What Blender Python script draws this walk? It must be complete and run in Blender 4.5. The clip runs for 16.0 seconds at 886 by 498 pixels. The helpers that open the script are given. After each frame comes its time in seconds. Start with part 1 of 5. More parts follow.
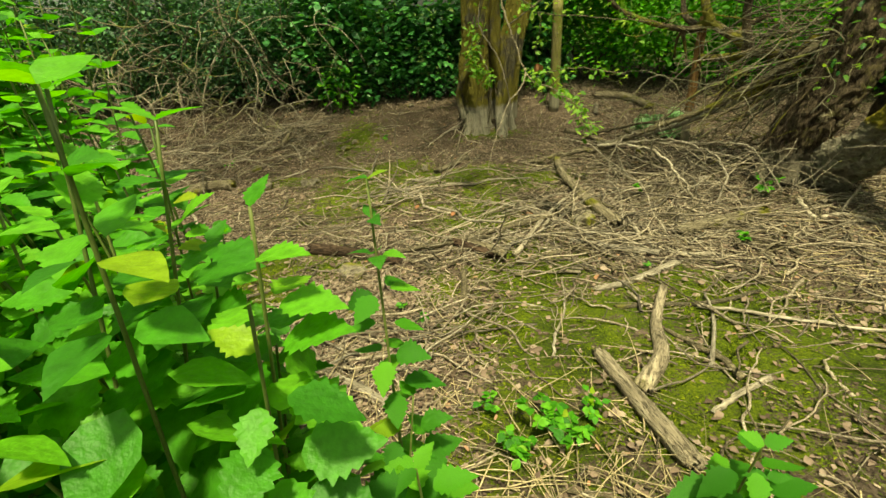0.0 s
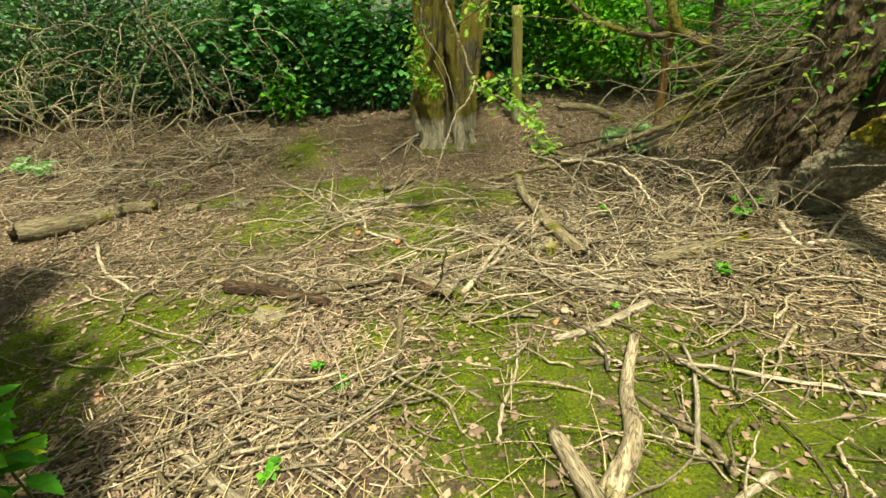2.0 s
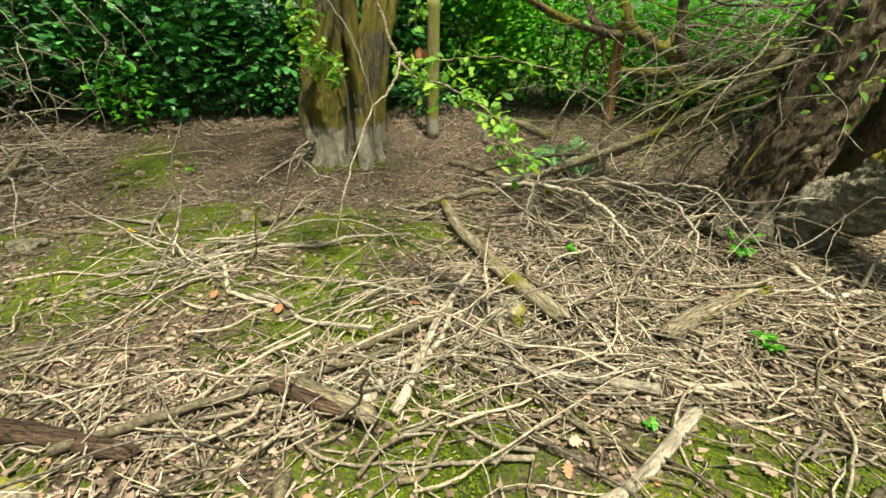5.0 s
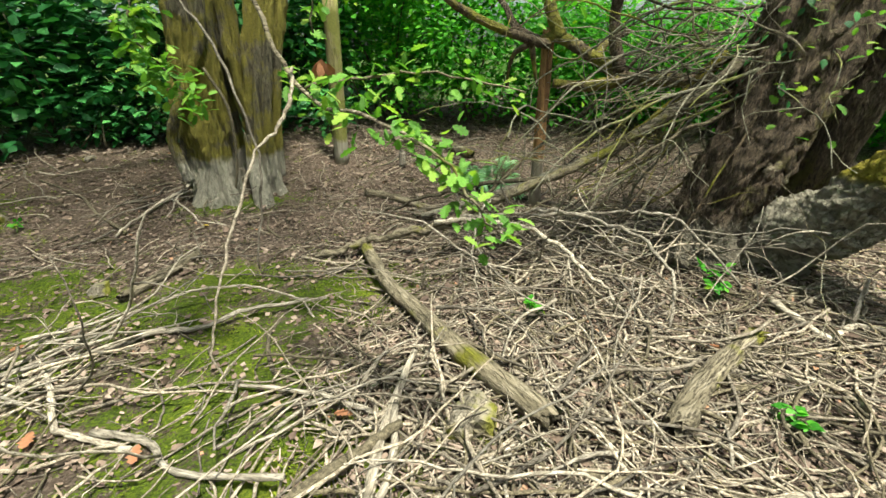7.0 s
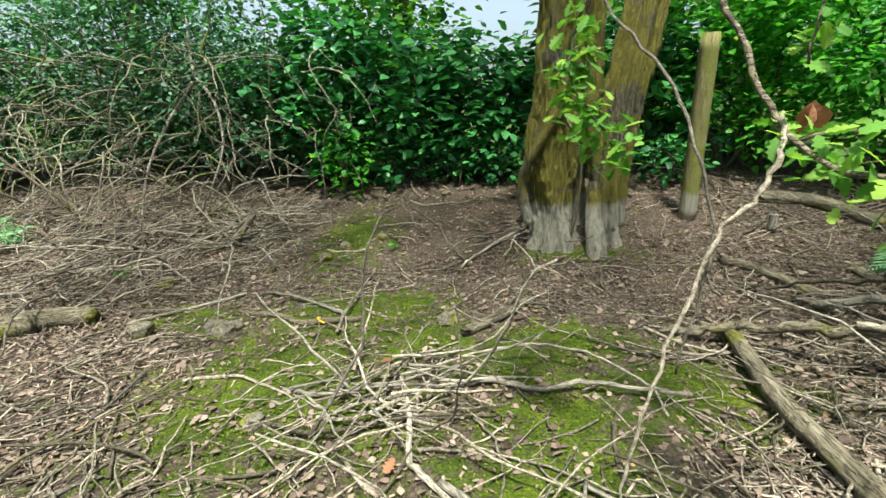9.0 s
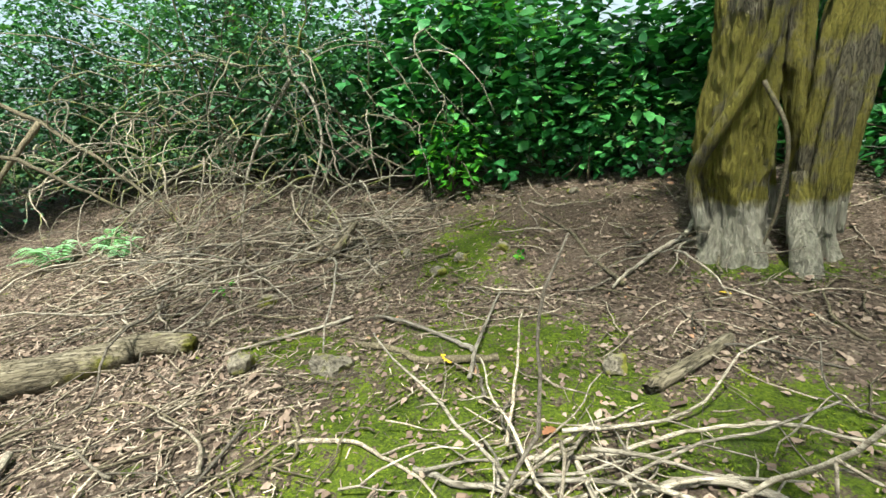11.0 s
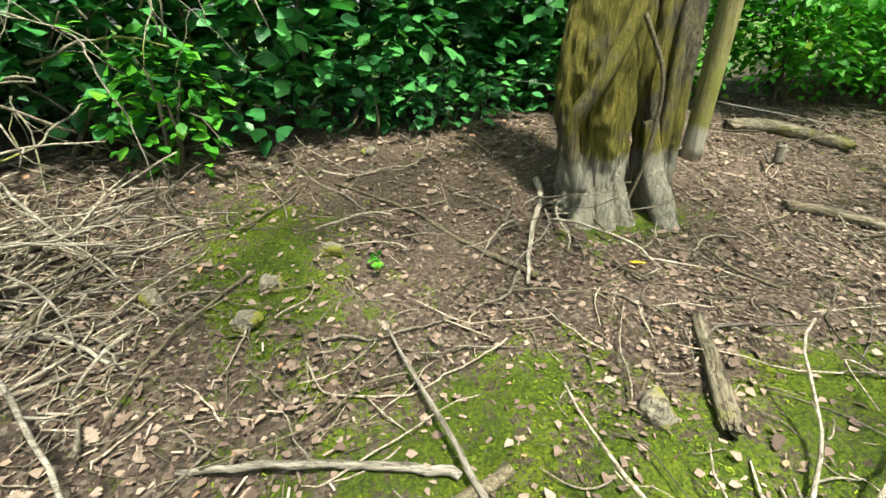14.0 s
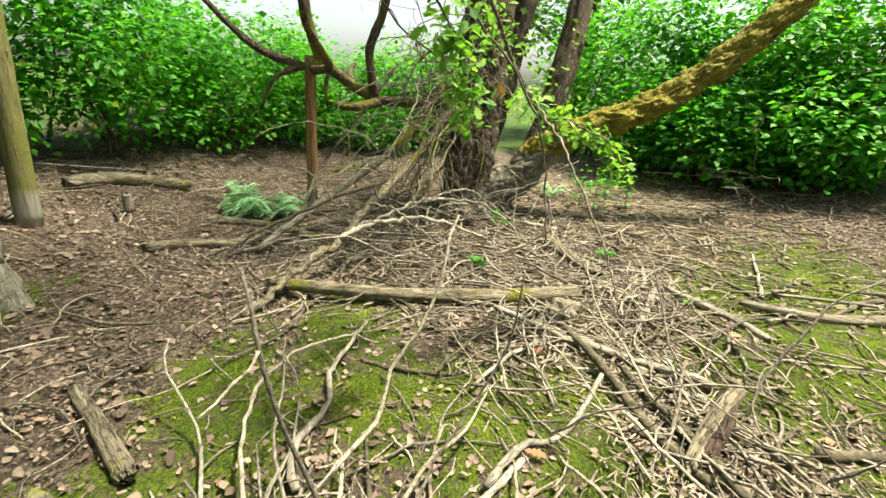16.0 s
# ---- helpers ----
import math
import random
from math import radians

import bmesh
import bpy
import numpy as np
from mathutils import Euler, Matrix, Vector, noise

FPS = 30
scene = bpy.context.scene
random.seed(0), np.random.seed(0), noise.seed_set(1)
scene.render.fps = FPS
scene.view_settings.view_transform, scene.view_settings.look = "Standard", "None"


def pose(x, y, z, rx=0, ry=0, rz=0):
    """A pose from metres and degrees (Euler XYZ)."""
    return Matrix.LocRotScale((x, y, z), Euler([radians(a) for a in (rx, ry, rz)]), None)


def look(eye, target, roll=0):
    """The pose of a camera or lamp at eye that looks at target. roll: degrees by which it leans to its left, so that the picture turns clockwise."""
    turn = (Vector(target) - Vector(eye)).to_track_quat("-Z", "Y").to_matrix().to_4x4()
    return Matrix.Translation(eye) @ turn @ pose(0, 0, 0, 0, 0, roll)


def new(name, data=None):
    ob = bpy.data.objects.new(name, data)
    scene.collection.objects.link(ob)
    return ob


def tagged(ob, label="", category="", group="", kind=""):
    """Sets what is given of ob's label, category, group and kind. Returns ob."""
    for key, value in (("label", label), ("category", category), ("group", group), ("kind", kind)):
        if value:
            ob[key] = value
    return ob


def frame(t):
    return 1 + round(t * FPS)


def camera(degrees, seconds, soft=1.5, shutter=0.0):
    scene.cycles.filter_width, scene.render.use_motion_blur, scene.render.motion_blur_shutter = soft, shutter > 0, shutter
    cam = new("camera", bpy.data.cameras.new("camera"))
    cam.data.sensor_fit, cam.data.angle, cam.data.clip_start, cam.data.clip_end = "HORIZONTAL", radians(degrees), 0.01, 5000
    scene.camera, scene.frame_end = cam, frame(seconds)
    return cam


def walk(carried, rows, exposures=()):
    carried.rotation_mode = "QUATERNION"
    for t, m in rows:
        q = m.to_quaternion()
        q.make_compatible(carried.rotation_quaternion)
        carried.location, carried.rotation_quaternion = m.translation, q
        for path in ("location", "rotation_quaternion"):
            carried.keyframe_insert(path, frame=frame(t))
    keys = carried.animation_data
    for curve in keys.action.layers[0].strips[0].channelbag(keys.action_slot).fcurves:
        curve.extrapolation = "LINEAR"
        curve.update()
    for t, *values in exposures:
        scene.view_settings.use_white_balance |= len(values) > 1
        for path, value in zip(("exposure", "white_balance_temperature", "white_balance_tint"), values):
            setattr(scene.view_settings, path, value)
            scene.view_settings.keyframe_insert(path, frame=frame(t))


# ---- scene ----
cam = camera(87.2, 16.0)
EXPOSURES = ((0.0, 0.88, 9500, -14), (1.5, 1.18, 8900, -9), (3.5, 1.38, 8000, -3), (7.5, 1.42, 6200, 1), (9.0, 1.45, 6000, 1), (12.5, 1.9, 6200, 0), (14.5, 2.12, 6500, 2), (16.0, 1.80, 6900, 2))
PATH = [
    (0, (0.311, 1.53, 1.729), (0.125, 3.297, 0.811), -5.9),
    (0.5, (0.424, 1.651, 1.742), (0.285, 3.422, 0.824), -6.1),
    (1, (0.512, 1.83, 1.682), (0.383, 3.605, 0.771), -6.3),
    (1.5, (0.565, 1.98, 1.632), (0.455, 3.76, 0.727), -6.0),
    (2, (0.535, 2.109, 1.618), (0.456, 3.898, 0.729), -5.1),
    (2.5, (0.313, 2.382, 1.54), (0.244, 4.184, 0.675), -4.6),
    (3, (0.279, 2.56, 1.514), (0.221, 4.373, 0.671), -4.2),
    (3.5, (0.395, 2.78, 1.387), (0.377, 4.599, 0.556), -3.7),
    (4, (0.45, 3.004, 1.324), (0.48, 4.825, 0.498), -3.2),
    (4.5, (0.439, 3.197, 1.293), (0.631, 5.007, 0.463), -1.8),
    (6.8, (0.488, 3.967, 1.282), (1.204, 5.643, 0.459), 0.0),
    (7, (0.538, 4.057, 1.276), (1.252, 5.745, 0.476), -0.8),
    (7.5, (0.597, 4.158, 1.278), (1.268, 5.894, 0.547), -2.1),
    (8, (0.431, 4.291, 1.26), (0.834, 6.136, 0.602), -2.4),
    (8.5, (0.224, 4.385, 1.267), (0.104, 6.281, 0.642), -2.6),
    (9, (0.195, 4.471, 1.283), (-0.217, 6.334, 0.683), -3.3),
    (9.2, (0.159, 4.495, 1.263), (-0.265, 6.354, 0.661), -3.3),
    (11.3, (-0.462, 5.166, 1.213), (-1.235, 6.908, 0.606), -6.8),
    (11.5, (-0.576, 5.25, 1.168), (-1.338, 6.986, 0.531), -6.0),
    (12, (-0.937, 5.495, 1.152), (-1.761, 7.188, 0.478), -6.3),
    (12.5, (-1.25, 5.681, 1.112), (-2.035, 7.39, 0.432), -6.2),
    (13, (-1.404, 5.903, 1.17), (-1.865, 7.699, 0.422), -5.4),
    (13.5, (-1.449, 6.173, 1.147), (-1.385, 7.988, 0.31), -3.4),
    (14, (-1.421, 6.248, 1.132), (-0.785, 7.927, 0.25), -0.8),
    (14.5, (-1.335, 6.09, 1.163), (-0.179, 7.47, 0.291), 1.4),
    (15, (-1.289, 5.976, 1.171), (0.27, 6.94, 0.373), 2.7),
    (15.5, (-1.284, 5.878, 1.193), (0.518, 6.36, 0.47), 2.7),
    (16, (-1.331, 5.896, 1.213), (0.555, 5.97, 0.552), 3.2),
]
walk(cam, [(t, look(eye, target, roll)) for t, eye, target, roll in PATH], EXPOSURES)

# ---- world and sun ----
SUN_FROM = Vector((0.10, -0.33, 0.95))
world = bpy.data.worlds.new("sky")
scene.world = world
world.use_nodes = True
sky = world.node_tree.nodes.new("ShaderNodeTexSky")
sky.sky_type = "NISHITA"
sky.sun_disc = False
sky.sun_elevation = math.asin(SUN_FROM.normalized().z)
sky.sun_rotation = math.atan2(SUN_FROM.x, SUN_FROM.y)
sky.air_density, sky.dust_density, sky.ozone_density = 1.0, 4.0, 0.7
background = world.node_tree.nodes["Background"]
background.inputs["Strength"].default_value = 0.095
haze = world.node_tree.nodes.new("ShaderNodeHueSaturation")
haze.inputs["Saturation"].default_value = 0.55
world.node_tree.links.new(sky.outputs[0], haze.inputs["Color"])
world.node_tree.links.new(haze.outputs[0], background.inputs["Color"])
sun = new("sun", bpy.data.lights.new("sun", "SUN"))
sun.data.energy, sun.data.angle, sun.data.color = 4.6, radians(5.0), (1.0, 0.94, 0.82)
sun.matrix_world = look(SUN_FROM * 20, (0, 0, 0))

RNG = np.random.default_rng(11)


# ---- materials ----
def ramp_of(nt, stops):
    r = nt.nodes.new("ShaderNodeValToRGB")
    while len(r.color_ramp.elements) < len(stops):
        r.color_ramp.elements.new(0.5)
    for el, (p, c) in zip(r.color_ramp.elements, stops):
        el.position, el.color = p, (*c, 1)
    return r


def noise_of(nt, scale, detail=6.0, rough=0.6, coords=None, stretch=None):
    n = nt.nodes.new("ShaderNodeTexNoise")
    n.inputs["Scale"].default_value, n.inputs["Detail"].default_value, n.inputs["Roughness"].default_value = scale, detail, rough
    if coords is not None:
        if stretch:
            m = nt.nodes.new("ShaderNodeMapping")
            m.inputs["Scale"].default_value = stretch
            nt.links.new(coords, m.inputs["Vector"])
            coords = m.outputs[0]
        nt.links.new(coords, n.inputs["Vector"])
    return n


def mixed(nt, fac, a, b, blend="MIX"):
    m = nt.nodes.new("ShaderNodeMix")
    m.data_type, m.blend_type = "RGBA", blend
    for socket, value in ((m.inputs[0], fac), (m.inputs[6], a), (m.inputs[7], b)):
        if isinstance(value, bpy.types.NodeSocket):
            nt.links.new(value, socket)
        elif isinstance(value, (int, float)):
            socket.default_value = value
        else:
            socket.default_value = (*value, 1)
    return m.outputs[2]


def math_of(nt, op, a, b=0.5, clamp=True):
    m = nt.nodes.new("ShaderNodeMath")
    m.operation, m.use_clamp = op, clamp
    for socket, value in ((m.inputs[0], a), (m.inputs[1], b)):
        if isinstance(value, bpy.types.NodeSocket):
            nt.links.new(value, socket)
        else:
            socket.default_value = value
    return m.outputs[0]


def steps(nt, value, low, high):
    m = nt.nodes.new("ShaderNodeMapRange")
    m.inputs["From Min"].default_value, m.inputs["From Max"].default_value = low, high
    nt.links.new(value, m.inputs["Value"])
    return m.outputs[0]


def surface(name, roughness=0.8, specular=0.3):
    m = bpy.data.materials.new(name)
    m.use_nodes = True
    p = m.node_tree.nodes["Principled BSDF"]
    p.inputs["Roughness"].default_value = roughness
    p.inputs["Specular IOR Level"].default_value = specular
    return m, m.node_tree, p


def bumped(nt, p, height, strength, distance):
    b = nt.nodes.new("ShaderNodeBump")
    b.inputs["Strength"].default_value, b.inputs["Distance"].default_value = strength, distance
    nt.links.new(height, b.inputs["Height"])
    nt.links.new(b.outputs[0], p.inputs["Normal"])


def wood_material(name, dark, mid, light, moss=None, moss_amount=0.5, mud_line=None, stretch=(1, 1, 0.15), vary=0.35, bump=0.6, grain=38.0, distance=0.02):
    """Bark or bare wood. moss: colour of the growth on it. mud_line: (height, colour) of dried mud round a foot."""
    m, nt, p = surface(name, 0.86, 0.25)
    co = nt.nodes.new("ShaderNodeTexCoord").outputs["Object"]
    fine = noise_of(nt, grain, 8, 0.65, co, stretch)
    wide = noise_of(nt, 3.0, 4, 0.6, co)
    col = ramp_of(nt, [(0.28, dark), (0.5, mid), (0.72, light)])
    nt.links.new(fine.outputs[0], col.inputs[0])
    out = col.outputs[0]
    info = nt.nodes.new("ShaderNodeObjectInfo").outputs["Random"]
    island = nt.nodes.new("ShaderNodeNewGeometry").outputs["Random Per Island"]
    tone = math_of(nt, "FRACT", math_of(nt, "ADD", info, island, False), 0, False)
    shade = ramp_of(nt, [(0.0, (1 - vary,) * 3), (1.0, (1 + vary * 0.55, 1 + vary * 0.5, 1 + vary * 0.4))])
    nt.links.new(tone, shade.inputs[0])
    out = mixed(nt, 1.0, out, shade.outputs[0], "MULTIPLY")
    vein = noise_of(nt, grain * 1.7, 4, 0.55, co, stretch)
    crack = steps(nt, math_of(nt, "ABSOLUTE", math_of(nt, "SUBTRACT", vein.outputs[0], 0.5, False), 0, False), 0.0, 0.035)
    out = mixed(nt, 1.0, out, ramp_pair(nt, wide.outputs[0], 0.68, 1.28), "MULTIPLY")
    out = mixed(nt, crack, mixed(nt, 1.0, out, (0.38, 0.36, 0.34), "MULTIPLY"), out)
    if mud_line:
        height, colour = mud_line
        sep = nt.nodes.new("ShaderNodeSeparateXYZ")
        nt.links.new(co, sep.inputs[0])
        level = math_of(nt, "ADD", sep.outputs[2], math_of(nt, "MULTIPLY", noise_of(nt, 9, 5, 0.6, co).outputs[0], 0.14), False)
        grey = mixed(nt, steps(nt, fine.outputs[0], 0.35, 0.7), tuple(c * 0.55 for c in colour), colour)
    if moss:
        grow = steps(nt, math_of(nt, "ADD", wide.outputs[0], math_of(nt, "MULTIPLY", fine.outputs[0], 0.3), False), 0.95 - moss_amount * 0.6, 1.05 - moss_amount * 0.6)
        green = mixed(nt, noise_of(nt, 60, 4, 0.6, co).outputs[0], tuple(c * 0.5 for c in moss), tuple(c * 1.4 for c in moss))
        out = mixed(nt, grow, out, green)
    if mud_line:
        out = mixed(nt, steps(nt, level, height + 0.105, height + 0.05), out, grey)
    nt.links.new(out, p.inputs["Base Color"])
    bumped(nt, p, math_of(nt, "ADD", fine.outputs[0], math_of(nt, "MULTIPLY", crack, 0.5), False), bump, distance)
    return m


def leaf_material(name, stops, roughness=0.45, through_light=0.35, vein=True, specular=0.4):
    m, nt, p = surface(name, roughness, specular)
    island = nt.nodes.new("ShaderNodeNewGeometry").outputs["Random Per Island"]
    info = nt.nodes.new("ShaderNodeObjectInfo").outputs["Random"]
    tone = math_of(nt, "FRACT", math_of(nt, "ADD", info, island, False), 0, False)
    col = ramp_of(nt, stops)
    nt.links.new(tone, col.inputs[0])
    co = nt.nodes.new("ShaderNodeTexCoord").outputs["Object"]
    mottle = noise_of(nt, 55, 4, 0.6, co)
    out = mixed(nt, 1.0, col.outputs[0], ramp_pair(nt, mottle.outputs[0], 0.72, 1.22), "MULTIPLY")
    nt.links.new(out, p.inputs["Base Color"])
    if vein:
        bumped(nt, p, noise_of(nt, 90, 2, 0.5, co).outputs[0], 0.35, 0.01)
    glow = nt.nodes.new("ShaderNodeBsdfTranslucent")
    nt.links.new(mixed(nt, 1.0, out, (1.1, 1.25, 0.6), "MULTIPLY"), glow.inputs["Color"])
    mix = nt.nodes.new("ShaderNodeMixShader")
    mix.inputs[0].default_value = through_light
    nt.links.new(p.outputs[0], mix.inputs[1])
    nt.links.new(glow.outputs[0], mix.inputs[2])
    nt.links.new(mix.outputs[0], nt.nodes["Material Output"].inputs["Surface"])
    return m


def ramp_pair(nt, value, low, high):
    r = ramp_of(nt, [(0.25, (low,) * 3), (0.75, (high,) * 3)])
    nt.links.new(value, r.inputs[0])
    return r.outputs[0]


def ground_material():
    """Bare soil, crumbled leaf litter and moss, by the cover that the ground sheet carries."""
    m, nt, p = surface("woodland_soil", 0.92, 0.2)
    co = nt.nodes.new("ShaderNodeTexCoord").outputs["Object"]
    cover = nt.nodes.new("ShaderNodeVertexColor")
    cover.layer_name = "cover"
    sep = nt.nodes.new("ShaderNodeSeparateColor")
    nt.links.new(cover.outputs[0], sep.inputs[0])
    fine, mid, big = noise_of(nt, 70, 8, 0.7, co), noise_of(nt, 9, 7, 0.7, co), noise_of(nt, 2.2, 4, 0.6, co)
    soil = ramp_of(nt, [(0.3, (0.030, 0.021, 0.015)), (0.5, (0.112, 0.080, 0.058)), (0.72, (0.25, 0.19, 0.145))])
    nt.links.new(fine.outputs[0], soil.inputs[0])
    crumbs = nt.nodes.new("ShaderNodeTexVoronoi")
    crumbs.inputs["Scale"].default_value = 65
    nt.links.new(co, crumbs.inputs["Vector"])
    csep = nt.nodes.new("ShaderNodeSeparateColor")
    nt.links.new(crumbs.outputs["Color"], csep.inputs[0])
    crumb = ramp_of(nt, [(0.0, (0.020, 0.014, 0.010)), (0.45, (0.105, 0.073, 0.055)), (0.8, (0.20, 0.146, 0.113)), (1.0, (0.36, 0.285, 0.225))])
    nt.links.new(csep.outputs[0], crumb.inputs[0])
    litter = math_of(nt, "MULTIPLY", sep.outputs[1], steps(nt, mid.outputs[0], 0.28, 0.5))
    out = mixed(nt, litter, soil.outputs[0], crumb.outputs[0])
    moss = ramp_of(nt, [(0.34, (0.015, 0.019, 0.004)), (0.45, (0.058, 0.088, 0.007)), (0.55, (0.125, 0.175, 0.010)), (0.68, (0.30, 0.33, 0.026))])
    nt.links.new(math_of(nt, "ADD", math_of(nt, "MULTIPLY", fine.outputs[0], 0.6), math_of(nt, "MULTIPLY", big.outputs[0], 0.4)), moss.inputs[0])
    edge = math_of(nt, "ADD", sep.outputs[0], math_of(nt, "MULTIPLY", math_of(nt, "SUBTRACT", mid.outputs[0], 0.5, False), 2.9, False), False)
    edge = math_of(nt, "ADD", edge, math_of(nt, "MULTIPLY", math_of(nt, "SUBTRACT", fine.outputs[0], 0.5, False), 2.0, False), False)
    out = mixed(nt, steps(nt, edge, 0.33, 0.58), out, moss.outputs[0])
    grass = ramp_of(nt, [(0.3, (0.02, 0.04, 0.008)), (0.7, (0.09, 0.15, 0.025))])
    nt.links.new(fine.outputs[0], grass.inputs[0])
    out = mixed(nt, sep.outputs[2], out, grass.outputs[0])
    nt.links.new(out, p.inputs["Base Color"])
    bumped(nt, p, math_of(nt, "ADD", fine.outputs[0], math_of(nt, "MULTIPLY", mid.outputs[0], 0.6), False), 1.0, 0.05)
    return m


SOIL = ground_material()
GREY_BARK = wood_material("grey_green_bark", (0.050, 0.042, 0.026), (0.150, 0.128, 0.078), (0.32, 0.28, 0.19), (0.175, 0.150, 0.024), 0.66, (0.45, (0.40, 0.365, 0.285)), (1, 1, 0.07), 0.1, 1.0, 40, 0.06)
DARK_BARK = wood_material("dark_flaking_bark", (0.024, 0.018, 0.012), (0.11, 0.080, 0.053), (0.25, 0.19, 0.13), (0.12, 0.105, 0.03), 0.4, (0.30, (0.20, 0.175, 0.13)), (1, 1, 0.3), 0.1, 1.0, 62, 0.03)
MOSSY_BARK = wood_material("mossy_limb_bark", (0.035, 0.022, 0.012), (0.13, 0.085, 0.045), (0.27, 0.20, 0.12), (0.23, 0.195, 0.024), 0.78, (0.64, (0.30, 0.27, 0.205)), (0.6, 0.6, 0.6), 0.1, 1.0, 30, 0.04)
MOSSY_LIMB = wood_material("crooked_mossy_branch_bark", (0.03, 0.022, 0.014), (0.12, 0.088, 0.052), (0.28, 0.22, 0.14), (0.17, 0.155, 0.025), 0.5, None, (0.6, 0.6, 0.6), 0.15, 1.0, 34, 0.02)
BROWN_POST = wood_material("reddish_brown_post_wood", (0.08, 0.042, 0.018), (0.23, 0.125, 0.05), (0.38, 0.22, 0.10), None, 0, (0.40, (0.26, 0.22, 0.165)), (1, 1, 0.05), 0.1, 0.5, 40)
GREEN_POST = wood_material("algae_green_post_wood", (0.10, 0.085, 0.035), (0.20, 0.175, 0.075), (0.31, 0.275, 0.14), (0.15, 0.15, 0.035), 0.5, (0.44, (0.30, 0.275, 0.21)), (1, 1, 0.06), 0.1, 0.4, 40)
PALE_WOOD = wood_material("bleached_dead_wood", (0.10, 0.083, 0.060), (0.30, 0.262, 0.210), (0.55, 0.50, 0.425), None, 0, None, (0.12, 1, 1), 0.45, 0.6, 60, 0.01)
STRAW = wood_material("dry_straw", (0.24, 0.19, 0.11), (0.44, 0.36, 0.22), (0.62, 0.53, 0.36), None, 0, None, (1, 1, 1), 0.4, 0.3, 60, 0.005)
GREY_TWIG = wood_material("grey_lichened_twig_wood", (0.050, 0.046, 0.034), (0.220, 0.205, 0.148), (0.45, 0.42, 0.325), (0.19, 0.19, 0.055), 0.45, None, (1, 1, 1), 0.5, 0.6, 50, 0.01)
TAN_LOG = wood_material("tan_barkless_log", (0.08, 0.064, 0.044), (0.24, 0.20, 0.145), (0.43, 0.375, 0.285), (0.15, 0.15, 0.03), 0.25, None, (0.10, 1, 1), 0.2, 0.8, 45, 0.015)
STICK_WOOD = wood_material("weathered_stick_wood", (0.085, 0.068, 0.048), (0.25, 0.213, 0.168), (0.47, 0.415, 0.345), None, 0, None, (1, 1, 1), 0.7, 0.6, 50, 0.01)
TWIG_WOOD = wood_material("dry_twig_wood", (0.075, 0.060, 0.042), (0.245, 0.207, 0.160), (0.52, 0.46, 0.375), None, 0, None, (1, 1, 1), 0.62, 0.5, 60, 0.01)
BROWN_TWIG = wood_material("brown_damp_twig_wood", (0.042, 0.034, 0.021), (0.120, 0.100, 0.065), (0.24, 0.205, 0.14), (0.13, 0.125, 0.02), 0.25, None, (1, 1, 1), 0.45, 0.6, 60, 0.01)
ROTTEN_WOOD = wood_material("dark_rotten_wood", (0.015, 0.009, 0.006), (0.065, 0.04, 0.027), (0.16, 0.105, 0.07), None, 0, None, (0.12, 1, 1), 0.2, 1.0, 40, 0.03)
LOG_WOOD = wood_material("grey_brown_mossy_log", (0.050, 0.040, 0.026), (0.18, 0.15, 0.10), (0.36, 0.31, 0.235), (0.13, 0.125, 0.014), 0.40, None, (0.10, 1, 1), 0.15, 0.9, 45, 0.02)
ROCK = wood_material("dull_mossy_stone", (0.10, 0.086, 0.064), (0.22, 0.19, 0.145), (0.36, 0.32, 0.255), (0.14, 0.135, 0.02), 0.58, None, (1, 1, 1), 0.25, 0.7, 22, 0.02)
STEM = leaf_material("green_stem", [(0.0, (0.06, 0.10, 0.02)), (1.0, (0.14, 0.17, 0.05))], 0.5, 0.1, False)
NETTLE = leaf_material("nettle_leaf", [(0.0, (0.035, 0.17, 0.016)), (0.5, (0.075, 0.30, 0.024)), (0.94, (0.15, 0.43, 0.036)), (1.0, (0.27, 0.37, 0.03))], 0.5, 0.48, True, 0.3)
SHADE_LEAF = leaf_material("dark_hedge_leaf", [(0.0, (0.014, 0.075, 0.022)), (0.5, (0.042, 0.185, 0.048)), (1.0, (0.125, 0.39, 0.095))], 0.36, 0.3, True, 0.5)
HOLLY_LEAF = leaf_material("blue_green_small_leaf", [(0.0, (0.016, 0.060, 0.026)), (0.5, (0.040, 0.125, 0.052)), (1.0, (0.105, 0.24, 0.10))], 0.5, 0.25)
OAK_LEAF = leaf_material("fresh_oak_leaf", [(0.0, (0.08, 0.20, 0.025)), (0.6, (0.16, 0.34, 0.045)), (1.0, (0.30, 0.43, 0.06))], 0.45, 0.45)
CROWN_LEAF = leaf_material("tree_crown_leaf", [(0.0, (0.035, 0.11, 0.014)), (0.5, (0.075, 0.21, 0.022)), (1.0, (0.16, 0.32, 0.03))], 0.5, 0.45)
FERN_LEAF = leaf_material("pale_green_frond", [(0.0, (0.17, 0.36, 0.16)), (1.0, (0.30, 0.50, 0.28))], 0.5, 0.3)
DEAD_LEAF = leaf_material("dead_brown_leaf", [(0.0, (0.070, 0.045, 0.033)), (0.4, (0.150, 0.102, 0.075)), (0.8, (0.235, 0.170, 0.130)), (0.97, (0.29, 0.222, 0.172)), (1.0, (0.34, 0.17, 0.09))], 0.8, 0.1)
CHIP_WOOD = leaf_material("pale_wood_chip", [(0.0, (0.13, 0.09, 0.068)), (0.5, (0.25, 0.185, 0.145)), (1.0, (0.40, 0.32, 0.25))], 0.85, 0.05)
